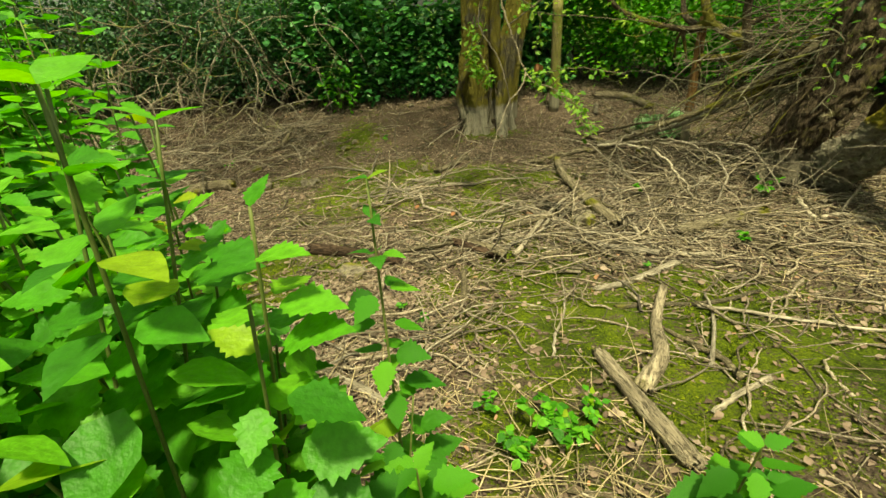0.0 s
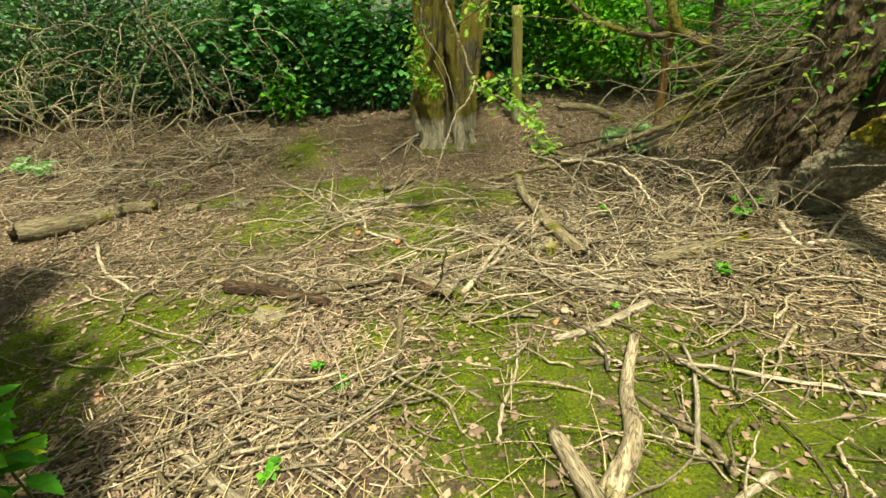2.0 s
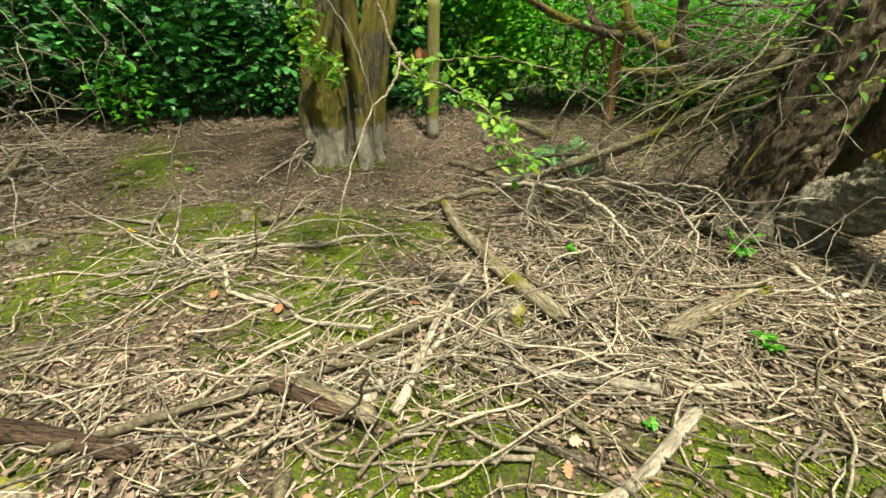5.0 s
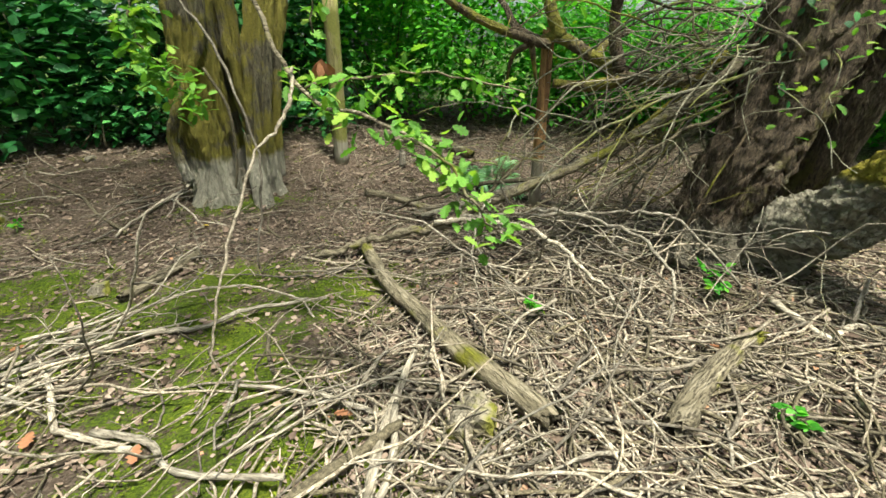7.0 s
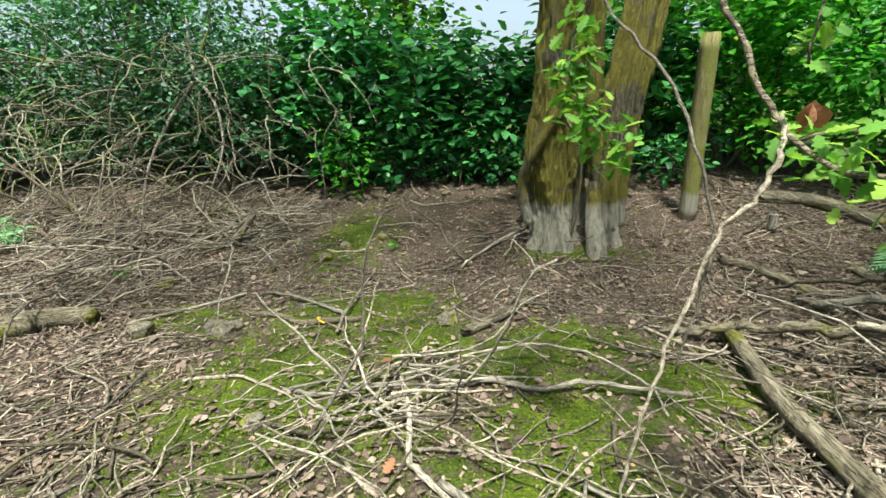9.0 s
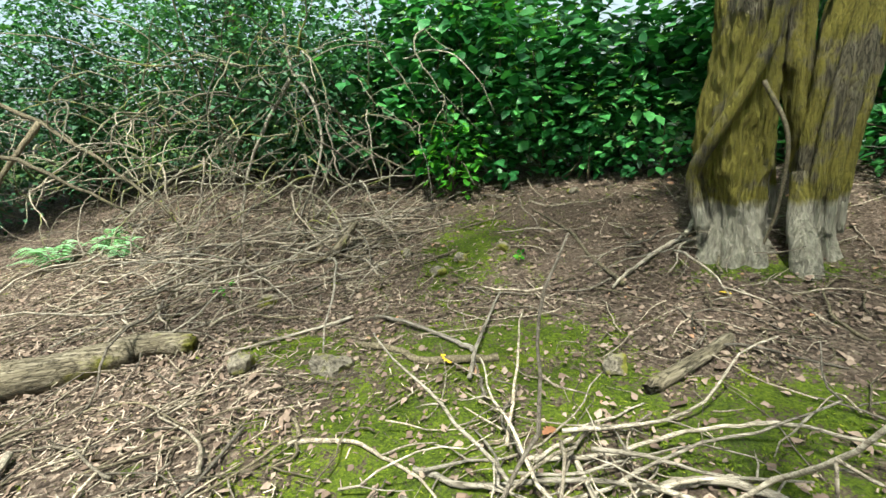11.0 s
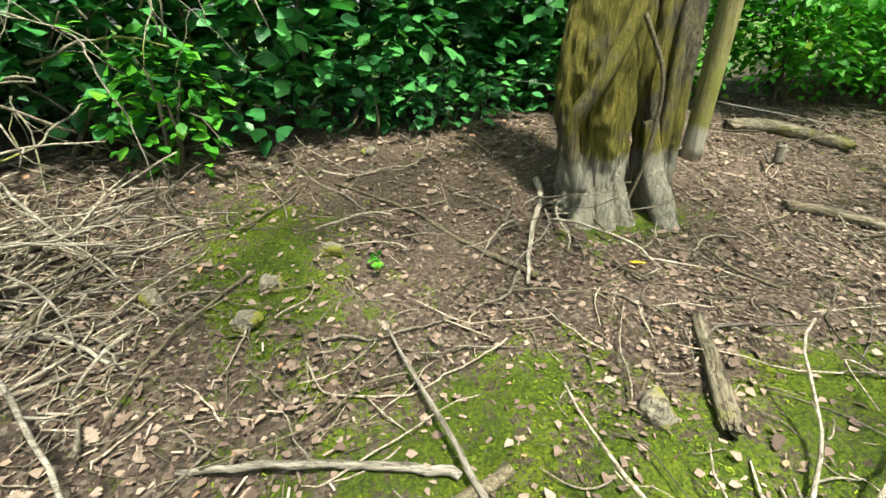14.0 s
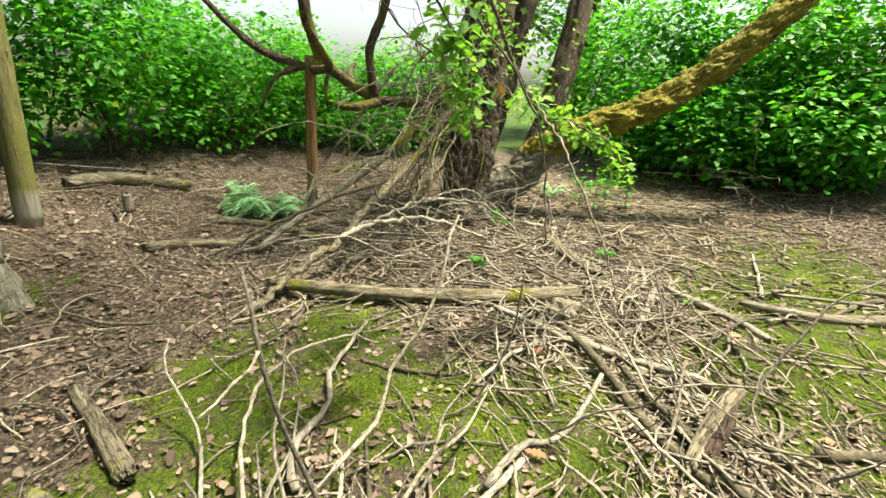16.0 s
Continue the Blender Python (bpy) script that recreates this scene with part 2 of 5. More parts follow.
MOSS_SHOOT = leaf_material("moss_shoot", [(0.0, (0.028, 0.045, 0.005)), (0.4, (0.075, 0.115, 0.008)), (0.8, (0.135, 0.185, 0.012)), (1.0, (0.23, 0.25, 0.025))], 0.8, 0.2, False, 0.1)
COPPER_LEAF = leaf_material("copper_brown_leaf", [(0.0, (0.25, 0.10, 0.05)), (1.0, (0.36, 0.17, 0.09))], 0.5, 0.3)
YELLOW_LEAF = leaf_material("yellow_leaf", [(0.0, (0.62, 0.50, 0.03)), (1.0, (0.68, 0.42, 0.03))], 0.5, 0.3)
WIRE = surface("galvanised_wire", 0.5)[0]
WIRE.node_tree.nodes["Principled BSDF"].inputs["Base Color"].default_value = (0.20, 0.185, 0.165, 1)
WIRE.node_tree.nodes["Principled BSDF"].inputs["Metallic"].default_value = 0.7


# ---- building helpers ----
def linked(name, verts, faces, material, parent=None, smooth=True):
    me = bpy.data.meshes.new(name)
    me.from_pydata(np.asarray(verts, dtype=float).tolist(), [], faces.tolist() if isinstance(faces, np.ndarray) else faces)
    me.materials.append(material)
    if smooth:
        me.polygons.foreach_set("use_smooth", [True] * len(me.polygons))
    ob = new(name, me)
    if parent is not None:
        ob.parent = parent
        ob.matrix_parent_inverse = parent.matrix_basis.inverted()
    return ob


def base(name, x, y, z, label, category, group="", kind=""):
    """The Empty at the foot of a thing made of parts."""
    ob = new(name)
    ob.matrix_basis = Matrix.Translation((x, y, z))
    return tagged(ob, label, category, group, kind)


def soft_ramp(v, k):
    return np.logaddexp(0, np.asarray(v, dtype=float) / k) * k


def ground_z(x, y):
    """The dried pond bed: a shallow basin with a bank round it."""
    return (-0.04 + 0.23 * soft_ramp(y - 7.55, 0.25) + 0.15 * soft_ramp(4.0 - y, 0.3) + 0.07 * soft_ramp(-x - 2.0, 0.3) + 0.06 * soft_ramp(x - 2.2, 0.3)
            - 0.23 * soft_ramp(y - 9.6, 0.2) - 0.13 * soft_ramp(1.2 - y, 0.2) - 0.05 * soft_ramp(-x - 5, 0.3) - 0.05 * soft_ramp(x - 6, 0.3))


def gz(x, y):
    return float(ground_z(x, y))


def curve_points(ctrl, per=7):
    """A smooth line through the control points."""
    c = np.asarray(ctrl, dtype=float)
    if len(c) == 2:
        c = np.array([c[0], (c[0] * 2 + c[1]) / 3, (c[0] + c[1] * 2) / 3, c[1]])
    e = np.vstack([2 * c[0] - c[1], c, 2 * c[-1] - c[-2]])
    out = []
    for i in range(len(c) - 1):
        p0, p1, p2, p3 = e[i:i + 4]
        for u in np.linspace(0, 1, per, endpoint=False):
            out.append(0.5 * (2 * p1 + (p2 - p0) * u + (2 * p0 - 5 * p1 + 4 * p2 - p3) * u * u + (3 * p1 - p0 - 3 * p2 + p3) * u ** 3))
    return np.array(out + [c[-1]])


def tube(line, r0, r1, sides=8, lumps=0.15, wander=0.0, rng=RNG, ridges=0.0):
    """A tapered, uneven rod along a line: vertices and faces."""
    line = np.array(line, dtype=float)
    n = len(line)
    if wander:
        line[1:-1] += np.cumsum(rng.normal(0, wander, (n, 3)), axis=0)[1:-1] * 0.35 + rng.normal(0, wander * 0.4, (n - 2, 3))
    along = np.gradient(line, axis=0)
    along /= np.linalg.norm(along, axis=1)[:, None] + 1e-9
    ref = np.array((0.31, 0.17, 0.93)) if abs(along[:, 2]).mean() < 0.7 else np.array((1.0, 0.1, 0.0))
    a = np.cross(along, ref)
    a /= np.linalg.norm(a, axis=1)[:, None] + 1e-9
    b = np.cross(along, a)
    ang = np.linspace(0, 2 * np.pi, sides, endpoint=False)
    profile = np.append(np.atleast_1d(r0), r1)
    rad = np.interp(np.linspace(0, 1, n), np.linspace(0, 1, len(profile)), profile)[:, None] * (1 + lumps * rng.normal(0, 0.5, (n, 1)) + lumps * rng.normal(0, 0.45, (n, sides)))
    if ridges:
        rad = rad * (1 + ridges * np.sin(ang * 5 + rng.uniform(0, 6) + np.linspace(0, 2.0, n)[:, None]) + 0.5 * ridges * np.sin(ang * 9 + 1.3 * np.linspace(0, 3.0, n)[:, None]))
    ring = line[:, None, :] + rad[:, :, None] * (np.cos(ang)[None, :, None] * a[:, None, :] + np.sin(ang)[None, :, None] * b[:, None, :])
    faces = [(i * sides + j, i * sides + (j + 1) % sides, (i + 1) * sides + (j + 1) % sides, (i + 1) * sides + j) for i in range(n - 1) for j in range(sides)]
    faces += [tuple(range(sides))[::-1], tuple(range((n - 1) * sides, n * sides))]
    return ring.reshape(-1, 3), faces


def rambling(rng, start, way, count, step, wobble, sag, floor=0.01):
    """The crooked line of a twig that grows from start and droops until it meets the ground."""
    p, d = np.array(start, dtype=float), np.array(way, dtype=float)
    d /= np.linalg.norm(d) + 1e-9
    line = [p.copy()]
    for _ in range(count):
        d = d + rng.normal(0, wobble, 3) + (0, 0, -sag)
        d /= np.linalg.norm(d)
        p = p + d * step
        low = gz(p[0], p[1]) + floor
        if p[2] < low:
            p[2] = low
            line.append(p.copy())
            break
        line.append(p.copy())
    while len(line) < 3:
        line.append(line[-1] + d * step * 0.5)
    return np.array(line)


def joined(pieces):
    """Several (vertices, faces) in one."""
    verts, faces, at = [], [], 0
    for v, f in pieces:
        verts.append(v)
        faces += [tuple(i + at for i in q) for q in f]
        at += len(v)
    return np.vstack(verts), faces


def blade(stations, teeth=0.0, fold=0.18, curl=0.15, widest=0.32):
    """A leaf one long, along y, as strips each side of its rib."""
    v, f = [], []
    for i in range(stations + 1):
        u = i / stations
        w = 0.36 * (u / widest) ** 0.6 if u < widest else 0.36 * max(0.0, 1 - ((u - widest) / (1 - widest)) ** 1.5)
        if teeth and 0 < i < stations:
            w *= 1 + (teeth if i % 2 else -teeth)
        z = -curl * u * u
        v += [(-w, u, z + fold * w), (0, u, z), (w, u, z + fold * w)]
    for i in range(stations):
        k = 3 * i
        f += [(k, k + 1, k + 4, k + 3), (k + 1, k + 2, k + 5, k + 4)]
    return np.array(v), np.array(f)


def lobed_blade():
    """An oak leaf one long with round lobes."""
    v, f = [], []
    widths = (0.02, 0.10, 0.20, 0.13, 0.30, 0.17, 0.33, 0.16, 0.20, 0.03)
    for i, w in enumerate(widths):
        u = i / (len(widths) - 1)
        v += [(-w, u + 0.03 * (i % 2 == 0), 0.12 * w - 0.12 * u * u), (0, u, -0.12 * u * u), (w, u + 0.03 * (i % 2 == 0), 0.12 * w - 0.12 * u * u)]
    for i in range(len(widths) - 1):
        k = 3 * i
        f += [(k, k + 1, k + 4, k + 3), (k + 1, k + 2, k + 5, k + 4)]
    return np.array(v), np.array(f)


NEAR_BLADE, MID_BLADE, SMALL_BLADE, OAK_BLADE = blade(14, 0.13), blade(5, 0.0), blade(3, 0.0, 0.25), lobed_blade()
CRUMB = blade(1, 0.0, 0.3, 0.2, 0.5)
CRUMB = (CRUMB[0] + np.array([(-0.2, 0, 0), (0, 0, 0), (0.2, 0.1, 0), (-0.25, -0.1, 0), (0.05, 0, 0), (0.15, -0.2, 0.05)]), CRUMB[1])
ROUND_BLADE = blade(6, 0.06, 0.14, 0.2, 0.42)


def roughened(v, line, sides, amount, fine, slow=0.25):
    """Bark relief: lumps and long grooves pushed out from the line of a rod."""
    ring = v.reshape(len(line), sides, 3)
    out = ring - line[:, None, :]
    s = np.concatenate([[0], np.cumsum(np.linalg.norm(np.diff(line, axis=0), axis=1))])
    for i in range(len(line)):
        for j in range(sides):
            d = Vector(out[i, j])
            q = Vector((d.x * fine, d.y * fine + d.z * fine * 0.7, s[i] * fine * slow + d.z * fine * 0.7 + float(line[0][0])))
            groove = 1 - 2.2 * abs(noise.noise(q * 2.3))
            ring[i, j] += np.array(d.normalized()) * amount * (noise.noise(q) + 0.6 * groove + 0.5 * noise.noise(q * 4.7) + 0.25 * noise.noise(q * 9.1))
    return ring.reshape(-1, 3)


def many(template, places, tips, ups, sizes):
    """Copies of a leaf at many places: vertices and faces. tips: the way it points; ups: the way its face looks."""
    tv, tf = template
    y = tips / (np.linalg.norm(tips, axis=1)[:, None] + 1e-9)
    x = np.cross(y, ups)
    x /= np.linalg.norm(x, axis=1)[:, None] + 1e-9
    z = np.cross(x, y)
    m = np.stack([x, y, z], axis=2) * sizes[:, None, None]
    v = np.einsum("nij,kj->nki", m, tv) + places[:, None, :]
    f = tf[None, :, :] + (np.arange(len(places)) * len(tv))[:, None, None]
    return v.reshape(-1, 3), f.reshape(-1, tf.shape[1])


def scattered(rng, clumps, count, spread, low, high, droop=0.35):
    """Leaves in bunches round the clump centres: places, tips, ups, sizes."""
    c = clumps[rng.integers(0, len(clumps), count)]
    off = rng.normal(0, 1, (count, 3)) * spread
    tips = off * 1.5 / np.max(spread) + rng.normal(0, 0.7, (count, 3))
    tips[:, 2] = tips[:, 2] * 0.4 - droop
    ups = rng.normal(0, 0.36, (count, 3)) + np.array((0, 0, 1.0))
    return c + off, tips, ups, rng.uniform(low, high, count)


# ---- ground ----
MOSS_BACK = ((-1.0, 6.2, 0.65, 0.5), (0.35, 6.2, 0.4, 0.3), (-1.2, 6.3, 0.5, 0.7), (-1.1, 7.05, 0.5, 0.35), (-2.05, 6.9, 0.35, 0.2), (-1.5, 8.3, 0.3, 0.6), (-0.75, 7.3, 0.35, 0.2), (-0.45, 6.85, 0.4, 0.3), (0.3, 6.9, 0.6, 0.22),
             (0.1, 6.6, 0.35, 0.25), (0.9, 6.5, 0.5, 0.3), (0.25, 5.75, 0.5, 0.35), (0.45, 5.3, 0.4, 0.3), (0.0, 5.25, 0.3, 0.3), (0.6, 4.9, 0.35, 0.3))
MOSS_FRONT = ((-1.6, 4.75, 0.7, 0.3), (0.75, 3.75, 0.7, 0.45), (1.6, 3.4, 0.7, 0.5), (0.6, 4.55, 0.45, 0.35), (1.0, 3.9, 0.5, 0.4), (-1.5, 4.3, 0.6, 0.35), (1.75, 3.9, 0.5, 0.4), (0.6, 3.4, 0.4, 0.3), (-1.9, 4.5, 0.7, 0.5), (-0.9, 4.7, 0.3, 0.15), (0.6, 4.2, 0.3, 0.5), (0.35, 3.85, 0.35, 0.25), (1.6, 4.2, 0.3, 0.25), (1.45, 3.7, 0.35, 0.3), (-0.05, 4.3, 0.15, 0.3),
              (0.8, 4.45, 0.3, 0.2), (2.0, 3.4, 0.7, 0.5), (1.2, 3.0, 0.5, 0.4), (1.2, 5.3, 0.15, 0.15), (-1.9, 3.7, 0.5, 0.5), (0.5, 2.9, 0.4, 0.3), (0.5, 8.1, 0.4, 0.12))
SOIL_BARE = ((-0.3, 8.9, 1.3, 0.7), (0.3, 4.0, 0.25, 0.2), (0.15, 6.05, 0.3, 0.2), (0.0, 6.4, 0.35, 0.15), (1.7, 5.3, 0.25, 0.2))


def blobs(x, y, spots):
    out = np.zeros(np.shape(x))
    for cx, cy, rx, ry in spots:
        out = np.maximum(out, np.exp(-(((x - cx) / rx) ** 2 + ((y - cy) / ry) ** 2) * 0.75))
    return out


def moss_at(x, y):
    return np.maximum(blobs(x, y, MOSS_BACK), blobs(x, y, MOSS_FRONT))


def ground_sheet():
    xs = np.concatenate([(-600, -200, -80, -40, -20, -12, -9), np.arange(-7, 7.51, 0.05), (9, 12, 20, 40, 80, 200, 600)])
    ys = np.concatenate([(-600, -200, -80, -40, -18, -8, -4, -2), np.arange(-0.5, 11.01, 0.05), (12, 14, 20, 40, 80, 200, 600)])
    gx, gy = np.meshgrid(xs, ys)
    z = ground_z(np.clip(gx, -9, 9), np.clip(gy, -3, 13))
    rough = np.array([noise.noise((a * 2.3, b * 2.3, 0)) * 0.022 + noise.noise((a * 9, b * 9, 3)) * 0.010 for a, b in zip(gx.ravel(), gy.ravel())]).reshape(gx.shape)
    near = (abs(gx) < 9) & (gy > -4) & (gy < 13)
    z = z + np.where(near, rough, 0) + np.where(near, RNG.normal(0, 0.003, gx.shape), 0)
    nx, ny = len(xs), len(ys)
    i, j = np.meshgrid(np.arange(nx - 1), np.arange(ny - 1))
    k = (j * nx + i).ravel()
    ob = linked("ground", np.stack([gx, gy, z], axis=2).reshape(-1, 3), np.stack([k, k + 1, k + nx + 1, k + nx], axis=1), SOIL)
    moss = moss_at(gx, gy)
    litter = np.clip(0.85 - blobs(gx, gy, SOIL_BARE) - 0.4 * moss, 0, 1)
    outside = np.clip((np.maximum(np.maximum(gx - 6.5, -gx - 9), np.maximum(gy - 10.2, 1.2 - gy))) / 1.0, 0, 1)
    attr = ob.data.color_attributes.new("cover", "FLOAT_COLOR", "POINT")
    attr.data.foreach_set("color", np.stack([moss * 0.80, litter, outside, np.ones_like(moss)], axis=2).reshape(-1))
    return tagged(ob, "dried muddy woodland ground with moss patches and leaf litter", "ground", kind="structure")


ground_sheet()


# ---- trees and posts ----
def bark_tube(name, ctrl, radii, material, parent, sides=26, per=10, lumps=0.05, ridges=0.05, label="", rugged=0.0, slow=0.25):
    line = curve_points(ctrl, per)
    v, f = tube(line, radii[:-1], radii[-1], sides, lumps * 0.4, 0.0, RNG, ridges)
    if rugged:
        v = roughened(v, line, sides, rugged, 9.0, slow)
    ob = linked(name, v, f, material, parent)
    return tagged(ob, label) if label else ob


def crown(name, parent, centres, count, spread, material, low, high, template=MID_BLADE, seed=1):
    rng = np.random.default_rng(seed)
    v, f = many(template, *scattered(rng, np.asarray(centres, dtype=float), count, np.asarray(spread), low, high))
    return linked(name, v, f, material, parent)


def puffs(rng, cx, cy, cz, rx, ry, rz, count, shell=0.35):
    """Clump centres through an uneven mass of foliage."""
    d = rng.normal(0, 1, (count, 3))
    d /= np.linalg.norm(d, axis=1)[:, None]
    return np.array((cx, cy, cz)) + d * np.array((rx, ry, rz)) * (shell + (1 - shell) * rng.uniform(0, 1, (count, 1)) ** 0.5) * rng.uniform(0.75, 1.15, (count, 1))


def leaf_part(parent, mesh, place, tip, up, size):
    """One leaf as a part of its own."""
    yv = Vector(tip).normalized()
    xv = yv.cross(Vector(up)).normalized()
    leaf = new("leaf", mesh)
    leaf.parent = parent
    leaf.matrix_parent_inverse = parent.matrix_basis.inverted()
    leaf.matrix_basis = Matrix.Translation(Vector(place)) @ Matrix((xv, yv, xv.cross(yv))).transposed().to_4x4() @ Matrix.Scale(float(size), 4)
    return leaf


OAK_MESHES = []
for k in range(2):
    ome = bpy.data.meshes.new("leaf")
    ome.from_pydata((OAK_BLADE[0] * (1, 1, 1 + k)).tolist(), [], OAK_BLADE[1].tolist())
    ome.materials.append(OAK_LEAF)
    OAK_MESHES.append(ome)


IVY_MESH = bpy.data.meshes.new("leaf")
IVY_MESH.from_pydata(ROUND_BLADE[0].tolist(), [], ROUND_BLADE[1].tolist())
IVY_MESH.materials.append(SHADE_LEAF)


def twin_tree():
    t = base("double_stemmed_tree", 0.45, 8.3, 0.1, "double-stemmed tree with moss-green bark and pale mud-stained foot", "tree")
    bark_tube("trunk", [(0.31, 8.36, 0.0), (0.29, 8.37, 0.35), (0.28, 8.40, 0.8), (0.32, 8.44, 1.5), (0.36, 8.5, 2.4), (0.5, 8.6, 4.2)], (0.25, 0.175, 0.165, 0.19, 0.185, 0.165, 0.155, 0.165, 0.155, 0.12), GREY_BARK, t, 140, 48, 0.0, 0.07, "", 0.028)
    bark_tube("trunk", [(0.69, 8.30, 0.0), (0.69, 8.33, 0.35), (0.73, 8.40, 0.8), (0.86, 8.54, 1.5), (1.12, 8.8, 2.4), (1.7, 9.3, 4.2)], (0.105, 0.095, 0.10, 0.115, 0.135, 0.145, 0.135, 0.12, 0.09), GREY_BARK, t, 120, 48, 0.0, 0.15, "", 0.022)
    bark_tube("trunk", [(0.52, 8.62, 0.0), (0.50, 8.64, 0.5), (0.47, 8.68, 1.3), (0.55, 8.8, 2.6)], (0.08, 0.065, 0.06, 0.05), GREY_BARK, t, 40, 24, 0.0, 0.06, "", 0.012)
    bark_tube("trunk", [(0.68, 8.42, 0.55), (0.60, 8.48, 1.1), (0.58, 8.54, 1.6), (0.66, 8.62, 2.5)], (0.08, 0.075, 0.07, 0.05), GREY_BARK, t, 48, 24, 0.0, 0.12, "", 0.014)
    for k, (x, y) in enumerate(((0.60, 8.34), (0.66, 8.22), (0.74, 8.22), (0.82, 8.30))):
        bark_tube("rib", [(x, y, 0.25), (x + 0.02, y + 0.04, 0.7), (x + 0.13, y + 0.14, 1.35), (x + 0.32, y + 0.36, 2.2)], (0.02, 0.032, 0.034, 0.03, 0.02), GREY_BARK, t, 14, 14, 0.05, 0.05, "", 0.006)
    for *line, r in (((0.63, 8.06, 0.03), (0.615, 8.13, 0.18), (0.60, 8.22, 0.36), (0.60, 8.29, 0.62), 0.062), ((0.80, 8.22, 0.02), (0.74, 8.27, 0.22), (0.70, 8.32, 0.5), 0.05), ((0.12, 8.18, 0.0), (0.19, 8.25, 0.2), (0.24, 8.33, 0.5), 0.07),
                       ((0.40, 8.13, 0.0), (0.38, 8.20, 0.18), (0.34, 8.28, 0.45), 0.06), ((0.26, 8.12, -0.01), (0.27, 8.19, 0.18), (0.28, 8.29, 0.5), 0.06)):
        bark_tube("root", line, (r * 1.25, r * 1.05, r * 0.6), GREY_BARK, t, 24, 14, 0.04, 0.06, "", 0.008)
    # a woody climber wound over the stems
    bark_tube("climber_stem", [(0.10, 8.20, 0.30), (0.04, 8.24, 0.62), (0.12, 8.17, 0.85), (0.26, 8.17, 1.10), (0.40, 8.22, 1.45), (0.48, 8.3, 2.2)], (0.042, 0.038, 0.034), GREY_BARK, t, 10, 8, 0.08)
    bark_tube("climber_stem", [(0.36, 8.20, 1.15), (0.48, 8.14, 0.85), (0.47, 8.15, 0.45), (0.42, 8.18, 0.2)], (0.013, 0.011, 0.008), BROWN_TWIG, t, 6, 8)
    # limbs added to carry the unseen crowns overhead
    for a, b, c in (((0.3, 8.5, 2.6), (-0.5, 7.6, 3.7), (-1.4, 6.4, 4.4)), ((0.3, 8.5, 2.9), (0.2, 7.3, 3.9), (0.1, 6.0, 4.4)), ((1.12, 8.8, 2.4), (1.7, 8.5, 3.1), (2.4, 8.2, 3.3)), ((0.3, 8.5, 2.6), (0.4, 9.4, 3.6), (0.2, 10.2, 4.2))):
        bark_tube("limb", [a, b, c], (0.08, 0.05, 0.02), GREY_BARK, t, 10, 8)
    rng = np.random.default_rng(5)
    # unseen crown added overhead to shade the back of the pond bed
    crown("crown", t, puffs(rng, -0.8, 6.5, 4.6, 3.6, 1.6, 0.8, 170), 2500, (0.3, 0.3, 0.18), CROWN_LEAF, 0.08, 0.13, seed=6)
    # second unseen crown, added to keep the sun off the hedge
    crown("crown", t, puffs(rng, -0.6, 9.3, 4.3, 4.4, 0.8, 0.8, 150), 3000, (0.3, 0.25, 0.18), CROWN_LEAF, 0.08, 0.14, seed=7)
    return t


